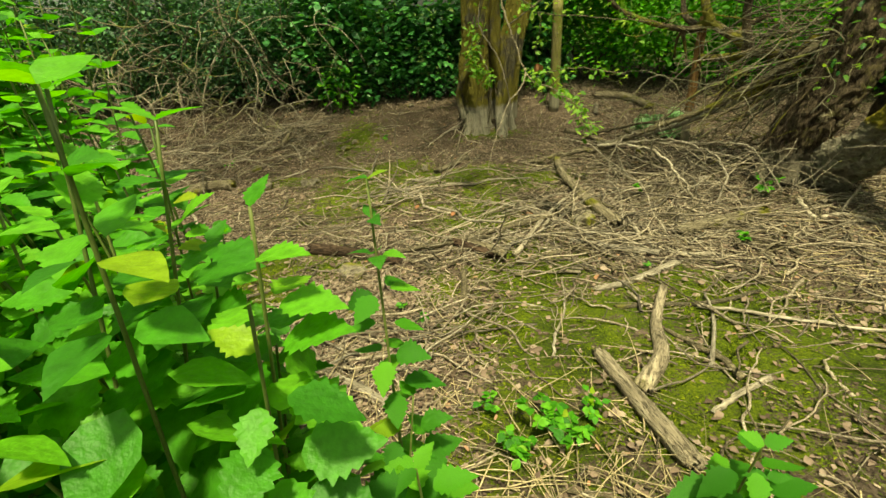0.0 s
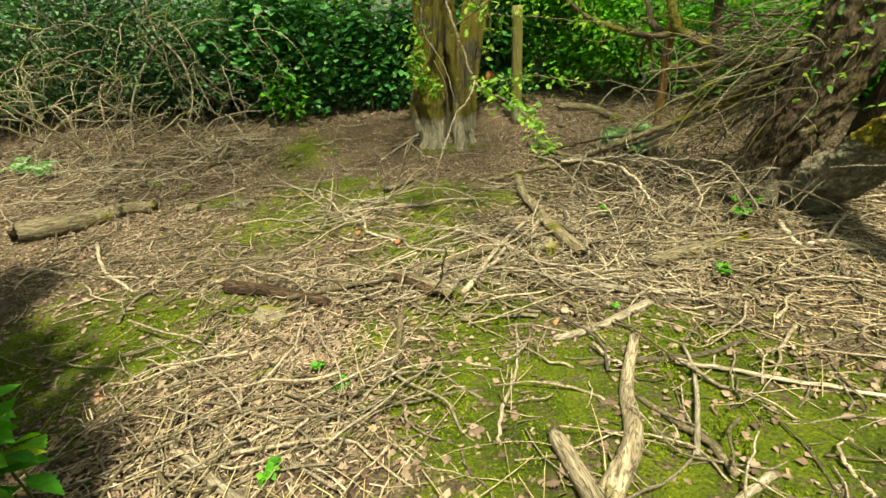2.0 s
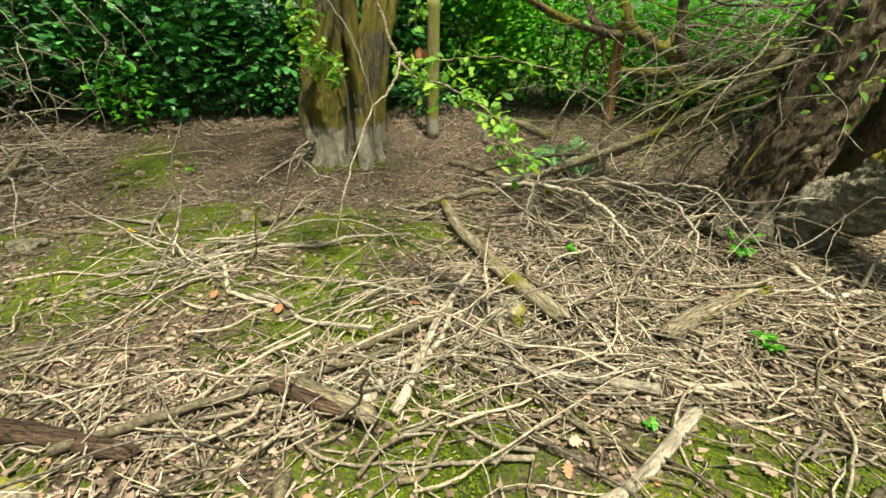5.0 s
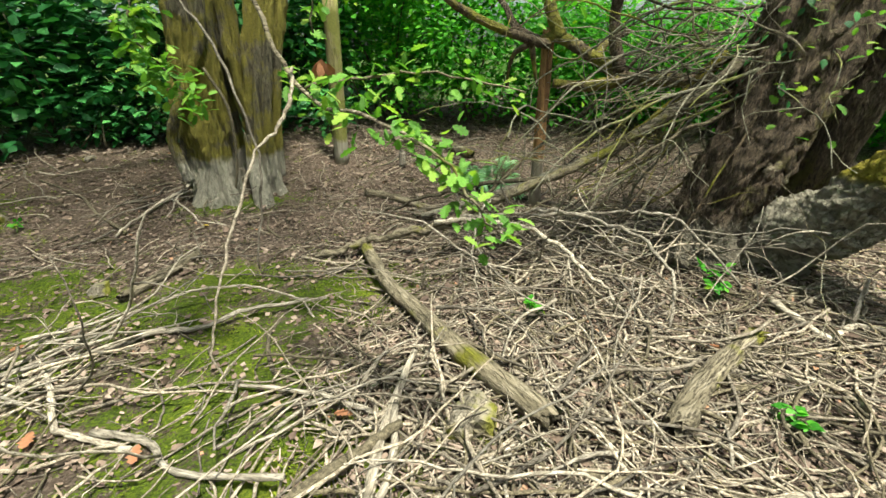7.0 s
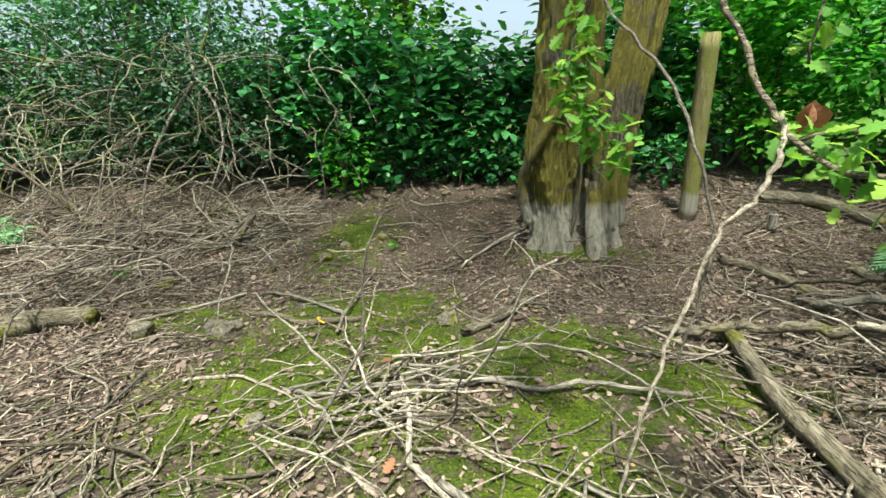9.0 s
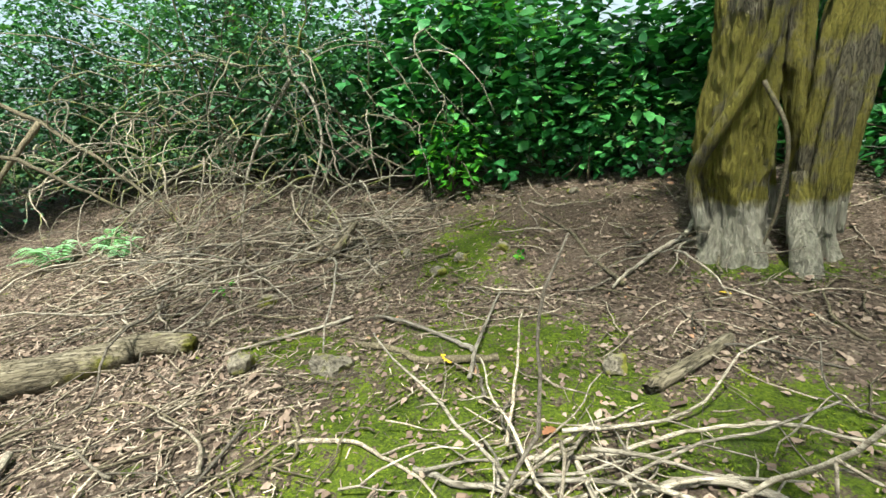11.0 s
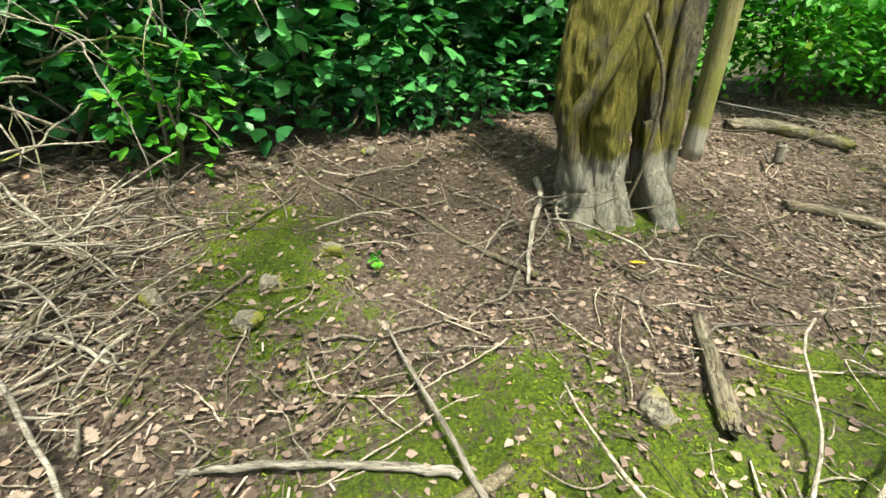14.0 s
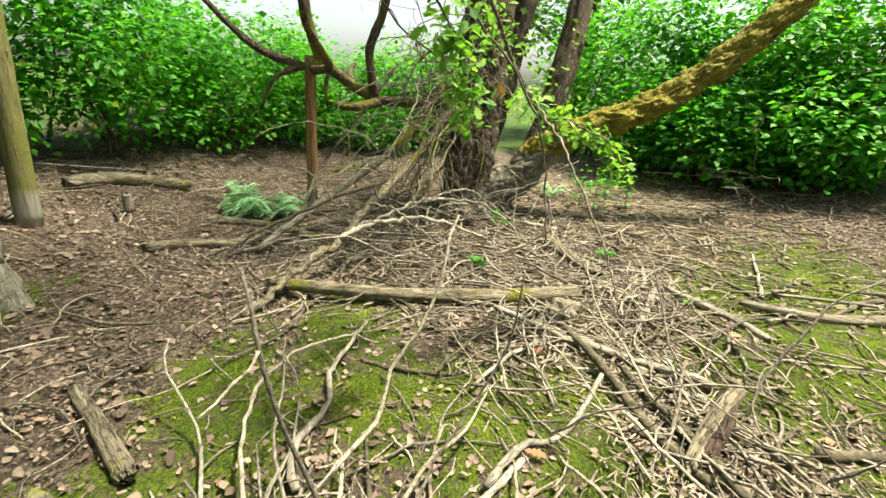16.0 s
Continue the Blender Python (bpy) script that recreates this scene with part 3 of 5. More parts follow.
def low_tree():
    t = base("leaning_tree", 3.4, 5.8, 0.05, "old dark leaning tree with flaking bark and a low mossy limb", "tree")
    trunk = bark_tube("trunk", [(3.12, 5.93, -0.05), (3.12, 5.91, 0.2), (3.18, 5.87, 0.5), (3.36, 5.85, 0.88), (3.46, 5.83, 1.25), (3.54, 5.80, 1.65), (3.7, 5.7, 2.6), (3.9, 5.6, 4.0)], (0.27, 0.185, 0.185, 0.215, 0.22, 0.21, 0.20, 0.18, 0.14), DARK_BARK, t, 120, 34, 0.0, 0.07, "", 0.045, 0.3)
    bark_tube("trunk", [(3.70, 5.90, 0.0), (3.74, 5.82, 0.32), (3.76, 5.69, 0.74), (3.78, 5.58, 1.2), (3.86, 5.4, 2.2), (4.0, 5.2, 3.6)], (0.16, 0.12, 0.115, 0.11, 0.09), DARK_BARK, t, 48, 20, 0.0, 0.06, "", 0.018)
    bark_tube("mossy_limb", [(3.32, 5.82, 0.05), (3.36, 5.60, 0.24), (3.39, 5.36, 0.43), (3.37, 5.14, 0.66), (3.32, 4.78, 0.90), (3.38, 4.24, 1.11), (3.42, 3.68, 1.49), (3.43, 3.15, 2.0), (3.5, 2.5, 2.7)], (0.17, 0.19, 0.17, 0.14, 0.12, 0.115, 0.11, 0.105, 0.105, 0.08), MOSSY_BARK, t, 80, 30, 0.0, 0.06, "moss-covered low limb", 0.042, 0.6)
    for a, b, c, r in (((2.84, 5.86, 0.02), (2.94, 5.89, 0.1), (3.04, 5.92, 0.3), 0.08), ((3.02, 5.68, 0.02), (3.05, 5.76, 0.12), (3.1, 5.85, 0.35), 0.09), ((3.3, 5.45, 0.03), (3.34, 5.55, 0.1), (3.36, 5.65, 0.2), 0.08)):
        bark_tube("root", [a, b, c], (r, r * 1.1, r * 0.7), DARK_BARK, t, 24, 14, 0.04, 0.06, "", 0.015)
    bark_tube("stem", [(3.40, 5.30, 0.45), (3.46, 5.16, 0.85), (3.58, 5.0, 1.5), (3.8, 4.85, 2.4), (4.0, 4.7, 3.6)], (0.13, 0.115, 0.11, 0.10, 0.07), DARK_BARK, t, 40, 20, 0.0, 0.04, "", 0.015)
    # torn bark curling round a hollow knot that faces the pond
    frng = np.random.default_rng(20)
    for i in range(34):
        a = frng.uniform(3.5, 5.4)
        z = frng.uniform(0.55, 1.0)
        c = np.array((3.02 + 0.40 * z + 0.21 * math.cos(a), 5.87 + 0.21 * math.sin(a), z))
        out = np.array((math.cos(a), math.sin(a), 0.0))
        along = np.array((-out[1], out[0], 0)) * frng.normal(0, 0.6) + (0, 0, 1)
        v, f = tube(curve_points([c - along * 0.05 + out * 0.005, c + out * frng.uniform(0.015, 0.04), c + along * 0.05 + out * frng.uniform(0.0, 0.05)], 5), (0.012, 0.035, 0.030), 0.008, 9, 0.3, 0.0, frng)
        mid = v.mean(axis=0)
        v = v - np.outer((v - mid) @ out, out) * 0.6
        linked("bark_flake", v, f, DARK_BARK if i % 3 else LOG_WOOD, trunk)
    # crooked branches that reach towards the pond
    for ctrl, radii, m in (([(3.38, 5.9, 1.02), (3.2, 6.3, 1.05), (3.06, 6.72, 1.06), (2.98, 6.95, 1.18), (2.80, 7.14, 1.32), (2.72, 7.3, 1.30), (2.62, 7.5, 1.2), (2.66, 7.65, 0.95)], (0.055, 0.042, 0.042, 0.045, 0.042, 0.026, 0.018, 0.010), MOSSY_LIMB),
                           ([(2.80, 7.14, 1.32), (2.74, 7.2, 1.5), (2.70, 7.25, 1.75), (2.6, 7.3, 2.4)], (0.05, 0.042, 0.04, 0.03), MOSSY_LIMB),
                           ([(3.04, 6.76, 1.1), (2.98, 6.78, 1.3), (2.96, 6.78, 1.5), (2.9, 6.65, 1.8), (2.85, 6.5, 2.4)], (0.042, 0.036, 0.034, 0.025), DARK_BARK),
                           ([(2.72, 7.3, 1.3), (2.70, 7.6, 1.4), (2.75, 7.85, 1.55), (2.7, 8.1, 1.8)], (0.036, 0.03, 0.015), DARK_BARK),
                           ([(2.72, 7.2, 1.28), (2.46, 7.0, 1.30), (2.1, 6.95, 1.40), (1.79, 6.95, 1.55), (1.5, 6.9, 1.8)], (0.034, 0.028, 0.022, 0.014), MOSSY_LIMB),
                           ([(2.46, 7.0, 1.30), (2.52, 7.05, 1.15), (2.56, 7.05, 1.0)], (0.018, 0.014, 0.006), MOSSY_LIMB),
                           ([(2.98, 6.95, 1.18), (3.1, 7.0, 1.28), (3.3, 7.0, 1.36)], (0.034, 0.028, 0.018), MOSSY_LIMB),
                           ([(3.06, 6.72, 1.04), (2.85, 6.9, 1.0), (2.66, 7.0, 1.02)], (0.045, 0.038, 0.026), MOSSY_LIMB)):
        bark_tube("branch", ctrl, radii, m, t, 14, 9, 0.12, 0.06, "", 0.006)
    # mossy side branches that sweep down from the trunk in a fan
    rng = np.random.default_rng(19)
    for n in range(30):
        a = np.array((3.3, 6.02, 1.22)) + rng.normal(0, (0.12, 0.12, 0.26))
        line = rambling(rng, a, np.array((-0.86, 0.34, -0.40)) + rng.normal(0, 0.13, 3), int(rng.integers(13, 25)), 0.075, 0.15, 0.012, 0.03)
        r = rng.uniform(0.005, 0.013)
        pieces = [tube(line, r, r * 0.4, 7, 0.12, 0, rng)]
        for _ in range(6):
            s = line[rng.integers(2, len(line) - 1)]
            pieces.append(tube(rambling(rng, s, np.array((-0.4, 0.1, -0.1)) + rng.normal(0, 0.7, 3), int(rng.integers(4, 9)), 0.05, 0.22, 0.03), r * 0.45, r * 0.2, 4, 0))
        linked("dead_twig", *joined(pieces), (GREY_TWIG, GREY_TWIG, MOSSY_LIMB, BROWN_TWIG)[n % 4], t)
    # the tangle of dead side twigs hung between the trunk and the fallen branch
    rng = np.random.default_rng(21)
    for n in range(75):
        a = np.array((3.42, 5.95, 1.35)) + rng.normal(0, (0.2, 0.22, 0.5))
        if n % 3 == 0:
            a = np.array((2.3, 6.55, 0.6)) + rng.random() * np.array((0.9, -0.5, 0.75)) + rng.normal(0, 0.05, 3)
        line = rambling(rng, a, np.array((-0.55, 0.35, -0.25)) + rng.normal(0, 0.45, 3), int(rng.integers(9, 20)), 0.075, 0.2, 0.045, 0.03)
        r = rng.uniform(0.002, 0.007)
        pieces = [tube(line, r, r * 0.4, 6, 0.12, 0, rng)]
        for _ in range(3):
            s = line[rng.integers(1, len(line) - 1)]
            pieces.append(tube(rambling(rng, s, rng.normal(0, 1, 3), int(rng.integers(3, 7)), 0.045, 0.25, 0.03), r * 0.55, r * 0.2, 4, 0))
        linked("dead_twig", *joined(pieces), (GREY_TWIG, BROWN_TWIG, GREY_TWIG, TWIG_WOOD)[n % 4], t)
    rng = np.random.default_rng(22)
    # unseen crown added above, placed and thinned to set the shade below
    crown("crown", t, puffs(rng, 3.9, 6.6, 4.3, 2.6, 2.4, 1.1, 150), 2600, (0.28, 0.28, 0.18), CROWN_LEAF, 0.07, 0.13, seed=23)
    spray = [(3.2, 5.5, 1.3), (3.3, 5.3, 1.5), (3.1, 5.5, 1.05), (3.25, 5.1, 1.25), (3.0, 5.55, 1.65), (3.3, 5.0, 0.95), (3.5, 4.9, 1.75), (3.15, 5.75, 1.5)]
    for k in range(46):
        a, z = rng.uniform(2.2, 4.4), rng.uniform(0.95, 2.0)
        r = 0.22 + rng.uniform(0, 0.05)
        cx = 3.02 + 0.40 * z - 0.05 * z * z
        leaf_part(trunk, IVY_MESH, (cx + r * math.cos(a), 5.87 - 0.03 * z + r * math.sin(a), z), (math.cos(a) * 0.5, math.sin(a) * 0.5, -0.8) + rng.normal(0, 0.35, 3), (math.cos(a), math.sin(a), 0.5) + rng.normal(0, 0.3, 3), rng.uniform(0.04, 0.07))
    for c in spray:
        for _ in range(22):
            p = np.array(c) + rng.normal(0, 0.12, 3)
            leaf_part(t, OAK_MESHES[int(rng.integers(0, 2))], p, rng.normal(0, 1, 3) * (1, 1, 0.5), rng.normal(0, 0.5, 3) + (0, 0, 1), rng.uniform(0.04, 0.07))
    return t


twin_tree()
low_tree()


def fence_post(x, y, height, radius, lean, material, label):
    z = gz(x, y)
    t = base("fence_post", x, y, z, label, "fence post", "old fence posts")
    v, f = tube(curve_points([(x, y, z - 0.05), (x + lean[0] * 0.5, y + lean[1] * 0.5, z + height * 0.5), (x + lean[0], y + lean[1], z + height)], 6), radius, radius * 0.93, 18, 0.03, 0, RNG, 0.03)
    linked("shaft", v, f, material, t)
    for k in (0.33, 0.72):
        p = np.array((x + lean[0] * k, y + lean[1] * k - radius * 0.9, z + height * k))
        linked("staple", *tube(curve_points([p + (-0.012, 0, 0), p + (0, -0.012, 0.003), p + (0.012, 0, 0)], 4), 0.002, 0.002, 5, 0), WIRE, t)
    return t


fence_post(1.42, 8.70, 1.45, 0.072, (0.02, -0.06), GREEN_POST, "round green-stained fence post with a pale muddy foot")
fence_post(2.75, 7.27, 1.38, 0.048, (0.02, -0.02), BROWN_POST, "reddish-brown wooden fence post beside the leaning tree")
for low, sag in ((0.40, 0.03),):
    a, b = np.array((1.43, 8.66, gz(1.42, 8.7) + low)), np.array((2.76, 7.26, gz(2.75, 7.27) + low))
    tagged(linked("fence_wire", *tube(curve_points([a, (a + b) / 2 - (0, 0, sag), b], 8), 0.0016, 0.0016, 5, 0), WIRE), "rusty galvanised wire strung between the fence posts", "wire")
    c = np.array((-0.2, 10.0, gz(-0.2, 10.0) + low))
    tagged(linked("fence_wire", *tube(curve_points([c, (a + c) / 2 - (0, 0, sag), a], 8), 0.0016, 0.0016, 5, 0), WIRE), "galvanised wire running from the post into the hedge", "wire")


# ---- shrubs, hedges, nettles ----
def shrub(name, x, y, rx, ry, height, leaves, low, high, material, label, seed, template=MID_BLADE, low_edge=0.05, bunch=0.11, stems=7, category="shrub", group="hedge shrubs"):
    rng = np.random.default_rng(seed)
    z = gz(np.clip(x, -9, 9), np.clip(y, -3, 13))
    t = base(name, x, y, z, label, category, group)
    tops = puffs(rng, x, y, z + height * 0.5, rx, ry, height * 0.52, 90)
    tops = tops[tops[:, 2] > z + low_edge]
    for i in range(stems):
        p = tops[rng.integers(0, len(tops))]
        a = np.array((x + rng.normal(0, rx * 0.25), y + rng.normal(0, ry * 0.25), z - 0.03))
        linked("stem", *tube(curve_points([a, (a + p) / 2 + rng.normal(0, 0.08, 3), p], 6), 0.016, 0.005, 6, 0.1), BROWN_TWIG, t)
    places, tips, ups, sizes = scattered(rng, tops, leaves, np.array((bunch * 1.2, bunch * 1.2, bunch)), low, high, 0.12 if template is ROUND_BLADE else 0.35)
    keep = places[:, 2] > z + low_edge * 0.5
    linked("foliage", *many(template, places[keep], tips[keep], ups[keep], sizes[keep]), material, t)
    return t


for i, (x, y, h) in enumerate(((-2.3, 9.75, 2.1), (-1.4, 9.95, 1.85), (-0.5, 10.15, 1.6), (0.5, 10.35, 1.6), (1.4, 10.4, 1.8))):
    shrub("broadleaf_shrub", x, y, 0.8, 0.6, h, 1900, 0.08, 0.17, SHADE_LEAF, "dense dark green broad-leaved shrub at the pond edge", 40 + i, ROUND_BLADE)
for i, (x, y) in enumerate(((-1.9, 9.25), (-0.75, 9.75), (0.15, 9.75), (-0.3, 9.7), (0.9, 9.85), (1.5, 9.5))):
    shrub("low_plant", x, y, 0.32, 0.25, 0.45 if i else 0.75, 230, 0.05, 0.11, SHADE_LEAF if i else NETTLE, "low leafy plant at the foot of the hedge", 60 + i, ROUND_BLADE, 0.03, 0.07, 4, "plant", "low plants under the hedge")
for i, (x, y, h, n) in enumerate(((-3.5, 9.65, 2.0, 5500), (-5.0, 9.5, 3.2, 6500), (-6.5, 9.1, 3.0, 5500), (-7.6, 7.9, 2.6, 5500), (-8.2, 5.8, 2.6, 5000), (-7.2, 9.0, 2.2, 5500), (-9.2, 9.2, 2.8, 4500), (-9.4, 7.2, 2.8, 4500), (-3.0, 10.6, 1.8, 4000), (-4.4, 10.5, 2.0, 4500), (-6.0, 10.2, 2.4, 4500))):
    shrub("small_leaved_bush", x, y, 1.05, 0.75, h, n, 0.045, 0.085, HOLLY_LEAF, "tall bush with small blue-green leaves over bare twigs", 80 + i, SMALL_BLADE, 0.25 if i < 3 else 0.05, 0.16)
for i, (x, y, h) in enumerate(((2.4, 9.9, 2.1), (3.4, 9.4, 1.55), (4.5, 8.9, 1.3), (5.5, 8.3, 1.3), (6.3, 7.4, 1.35), (6.9, 6.3, 1.4), (2.6, 10.7, 2.3), (5.2, 9.9, 1.4), (7.8, 7.2, 1.4), (6.6, 8.9, 1.4))):
    shrub("nettle_bank", x, y, 0.9, 0.7, h * 1.1, 4200, 0.05, 0.10, NETTLE, "dense stand of green nettles behind the wire fence", 100 + i, MID_BLADE, 0.05, 0.13, 8, "nettles", "nettle banks")
for i, (x, y, h) in enumerate(((4.75, 2.75, 1.0), (4.1, 2.0, 1.1), (5.4, 3.3, 1.1), (5.0, 2.5, 1.9), (4.5, 1.5, 2.1), (5.9, 3.1, 2.2), (5.6, 1.6, 2.4), (4.2, 0.5, 2.0), (6.9, 3.9, 2.3))):
    shrub("nettle_bank", x, y, 0.95, 0.8, h * 1.1, 4200, 0.06, 0.115, NETTLE, "bright green bank of tall nettles in the open", 120 + i, MID_BLADE, 0.05, 0.13, 8, "nettles", "nettle banks")


def bare_bush(x, y, height, reach, count, seed, lean=(0.1, -0.8)):
    """Arching leafless stems that droop to the ground, with fine side twigs."""
    rng = np.random.default_rng(seed)
    z = gz(x, y)
    t = base("bare_bush", x, y, z, "leafless tangle of grey arching twigs drooping to the ground", "bush", "bare bushes")
    twigs = []
    for i in range(count):
        a = np.array((x + rng.normal(0, reach * 0.5), y + rng.uniform(-0.25, 0.45), z + height * rng.uniform(0.3, 1.1)))
        way = np.array((lean[0] + rng.normal(0, 0.8), lean[1] + rng.normal(0, 0.5), rng.normal(0.35, 0.5)))
        r = rng.uniform(0.004, 0.012)
        line = rambling(rng, a, way, int(rng.integers(10, 22)), 0.075, 0.17, 0.075, 0.0)
        v, f = tube(line, r, r * 0.4, 6, 0.1, 0, rng)
        if i < 24:
            linked("stem", v, f, (PALE_WOOD, GREY_TWIG, GREY_TWIG, STICK_WOOD)[i % 4], t)
        else:
            twigs.append((v, f))
        for _ in range(2):
            s = line[rng.integers(1, len(line))]
            twigs.append(tube(rambling(rng, s, rng.normal(0, 1, 3), int(rng.integers(3, 8)), 0.05, 0.22, 0.05, 0.0), r * 0.5, r * 0.2, 4, 0))
    tagged(linked("twig_tangle", *joined(twigs), GREY_TWIG, t), kind="stuff")
    return t


for i, (x, y, h, n) in enumerate(((-3.1, 9.0, 1.5, 34), (-4.1, 8.9, 1.5, 30), (-5.2, 8.7, 1.4, 30), (-6.2, 8.2, 1.3, 30), (-6.9, 7.5, 1.2, 28), (-4.7, 8.4, 0.9, 26), (-2.5, 9.2, 0.8, 12), (-3.6, 8.65, 0.6, 26))):
    bare_bush(x, y, h, 0.95, n, 140 + i)
fork = base("forked_dead_branch", -3.45, 8.7, gz(-3.45, 8.7), "pale forked dead branch leaning against the bush", "branch")
linked("stem", *tube(curve_points([(-3.48, 9.25, 2.3), (-3.50, 9.2, 1.9), (-3.44, 9.15, 1.68)], 6), 0.014, 0.02, 8), PALE_WOOD, fork)
linked("stem", *tube(curve_points([(-3.44, 9.15, 1.68), (-3.78, 8.95, 1.2), (-3.92, 8.75, 0.8), (-3.9, 8.5, 0.25)], 7), 0.022, 0.012, 8, 0.1, 0.01), PALE_WOOD, fork)
linked("stem", *tube(curve_points([(-3.44, 9.15, 1.68), (-3.1, 8.95, 1.35), (-3.0, 8.75, 0.9), (-3.2, 8.5, 0.3)], 7), 0.018, 0.009, 8, 0.1, 0.01), PALE_WOOD, fork)
for a, b, c in (((-7.0, 7.6, 2.2), (-5.6, 8.0, 1.5), (-4.3, 8.1, 0.45)), ((-6.6, 7.0, 1.9), (-5.4, 7.5, 1.2), (-4.6, 7.9, 0.6)), ((-5.6, 8.0, 1.5), (-5.9, 7.6, 0.9), (-6.3, 7.3, 0.35))):
    tagged(linked("leaning_branch", *tube(curve_points([a, b, c], 9), 0.03, 0.011, 10, 0.12, 0.02), BROWN_TWIG), "long mossy branch hanging down into the bare thicket", "branch", "leaning branches")


NETTLE_BLADES = []
for k in range(4):
    nv, nf = blade(14, 0.10 + 0.02 * k, 0.12 + 0.05 * k, 0.10 + 0.08 * k)
    nme = bpy.data.meshes.new("leaf")
    nme.from_pydata(nv.tolist(), [], nf.tolist())
    nme.materials.append(NETTLE)
    nme.polygons.foreach_set("use_smooth", [True] * len(nme.polygons))
    NETTLE_BLADES.append(nme)


def nettle(x, y, height, size, seed, separate):
    """A nettle: an upright stem with crossed pairs of toothed leaves."""
    rng = np.random.default_rng(seed)
    z = gz(x, y)
    t = base("nettle", x, y, z, "bright green nettle with toothed heart-shaped leaves", "nettle", "nettles by the path")
    lean = rng.normal(0, 0.09, 2) * height
    line = curve_points([(x, y, z - 0.02), (x + lean[0] * 0.4, y + lean[1] * 0.4, z + height * 0.5), (x + lean[0], y + lean[1], z + height)], 8)
    stem = linked("stem", *tube(line, 0.005, 0.0025, 6, 0.05), STEM, t)
    nodes = max(5, int(height / 0.058))
    P, T, U, S = [], [], [], []
    for n in range(nodes):
        u = 0.25 + 0.75 * n / (nodes - 1)
        p = line[min(len(line) - 1, int(u * (len(line) - 1)))]
        turn = n * 1.57 + rng.normal(0, 0.3)
        grow = size * (1.0 if u < 0.75 else 1.0 - 1.9 * (u - 0.75)) * rng.uniform(0.8, 1.15)
        for side in (0, math.pi):
            if rng.random() < 0.08:
                continue
            way = np.array((math.cos(turn + side), math.sin(turn + side), rng.normal(-0.12, 0.25) + (0.5 if u > 0.93 else 0)))
            P.append(p + way * grow * 0.28 * (u < 0.95))
            T.append(way)
            U.append(np.array((0, 0, 1.0)) + rng.normal(0, 0.25, 3))
            S.append(grow)
    P, T, U, S = map(np.array, (P, T, U, S))
    if separate:
        for p, w, up, s in zip(P, T, U, S):
            leaf_part(stem, NETTLE_BLADES[int(rng.integers(0, 4))], p, w, up, s)
    else:
        linked("foliage", *many(NEAR_BLADE if rng.random() < 0.7 else MID_BLADE, P, T, U, S), NETTLE, t)
    return t


nrng = np.random.default_rng(33)
made = 0
for _ in range(2500):
    x, y = nrng.uniform(-3.2, -0.12), nrng.uniform(1.75, 4.6)
    limit = min(2.05 - 1.37 * x, 2.3 - 0.9 * x)
    if y > limit or math.hypot(x - 0.31, y - 1.53) < 0.66:
        continue
    far = math.hypot(x - 0.31, y - 1.53)
    nettle(x, y, nrng.uniform(1.12, 1.5) + 0.5 * max(0, -x - 0.55), nrng.uniform(0.095, 0.14), 1000 + made, far < 1.3 and made < 70)
    made += 1
    if made > 260:
        break
for k, (x, y, h, s) in enumerate(((0.04, 2.24, 0.74, 0.13), (0.14, 2.20, 0.72, 0.13), (0.93, 2.39, 0.55, 0.14), (0.98, 2.33, 0.42, 0.12), (0.07, 2.27, 1.24, 0.085), (-0.22, 2.2, 0.95, 0.12), (-0.04, 2.12, 0.85, 0.11), (-0.32, 2.36, 1.1, 0.11))):
    nettle(x, y, h, s, 2000 + k, True)
for k, (x, y) in enumerate(((3.5, 4.55), (3.6, 4.4), (3.65, 4.65), (3.55, 4.2), (4.3, 3.3), (4.4, 3.6), (4.2, 3.0))):
    nettle(x, y, 0.45, 0.08, 2100 + k, False)


# ---- logs, branches and sticks lying on the pond bed ----
def stick(name, label, ctrl, r0, r1, material, lift=0.0, sides=9, per=7, wander=0.006, lumps=0.14, group="", category="branch"):
    """A dead stick lying along the ground through the places given, each (x, y) or (x, y, height over the ground)."""
    pts = []
    for i, c in enumerate(ctrl):
        r = r0 + (r1 - r0) * i / (len(ctrl) - 1)
        pts.append((c[0], c[1], gz(c[0], c[1]) + r * 0.75 + lift + (c[2] if len(c) > 2 else 0)))
    big = max(r0, r1) > 0.024
    line = curve_points(pts, per * 2 if big else per)
    if big:
        line[1:-1] += RNG.normal(0, min(0.0009, wander * 0.3), (len(line) - 2, 3))
        sides *= 2
        v, f = tube(line, r0, r1, sides, 0.03)
        v = roughened(v, line, sides, max(r0, r1) * 0.075, 0.55 / max(r0, r1), 0.09)
        for k, s in ((0, 0.55), (1, 0.88), (-1, 0.5), (-2, 0.85)):
            i = (k % len(line)) * sides
            v[i:i + sides] = line[k] + (v[i:i + sides] - line[k]) * (s * RNG.uniform(0.75, 1.2, (sides, 1)))
        v[:sides] += RNG.normal(0, r0 * 0.3, (sides, 3))
        v[-sides:] += RNG.normal(0, r1 * 0.35, (sides, 3))
    else:
        v, f = tube(line, r0, r1, sides, lumps, wander)
    ax = Vector(line[-1] - line[0]).normalized()
    side = Vector((0, 0, 1)).cross(ax).normalized()
    m = Matrix.Translation(Vector(line[len(line) // 2])) @ Matrix((ax, side, ax.cross(side))).transposed().to_4x4()
    inv = np.array(m.inverted())
    ob = linked(name, v @ inv[:3, :3].T + inv[:3, 3], f, material)
    ob.matrix_basis = m
    return tagged(ob, label, category, group)


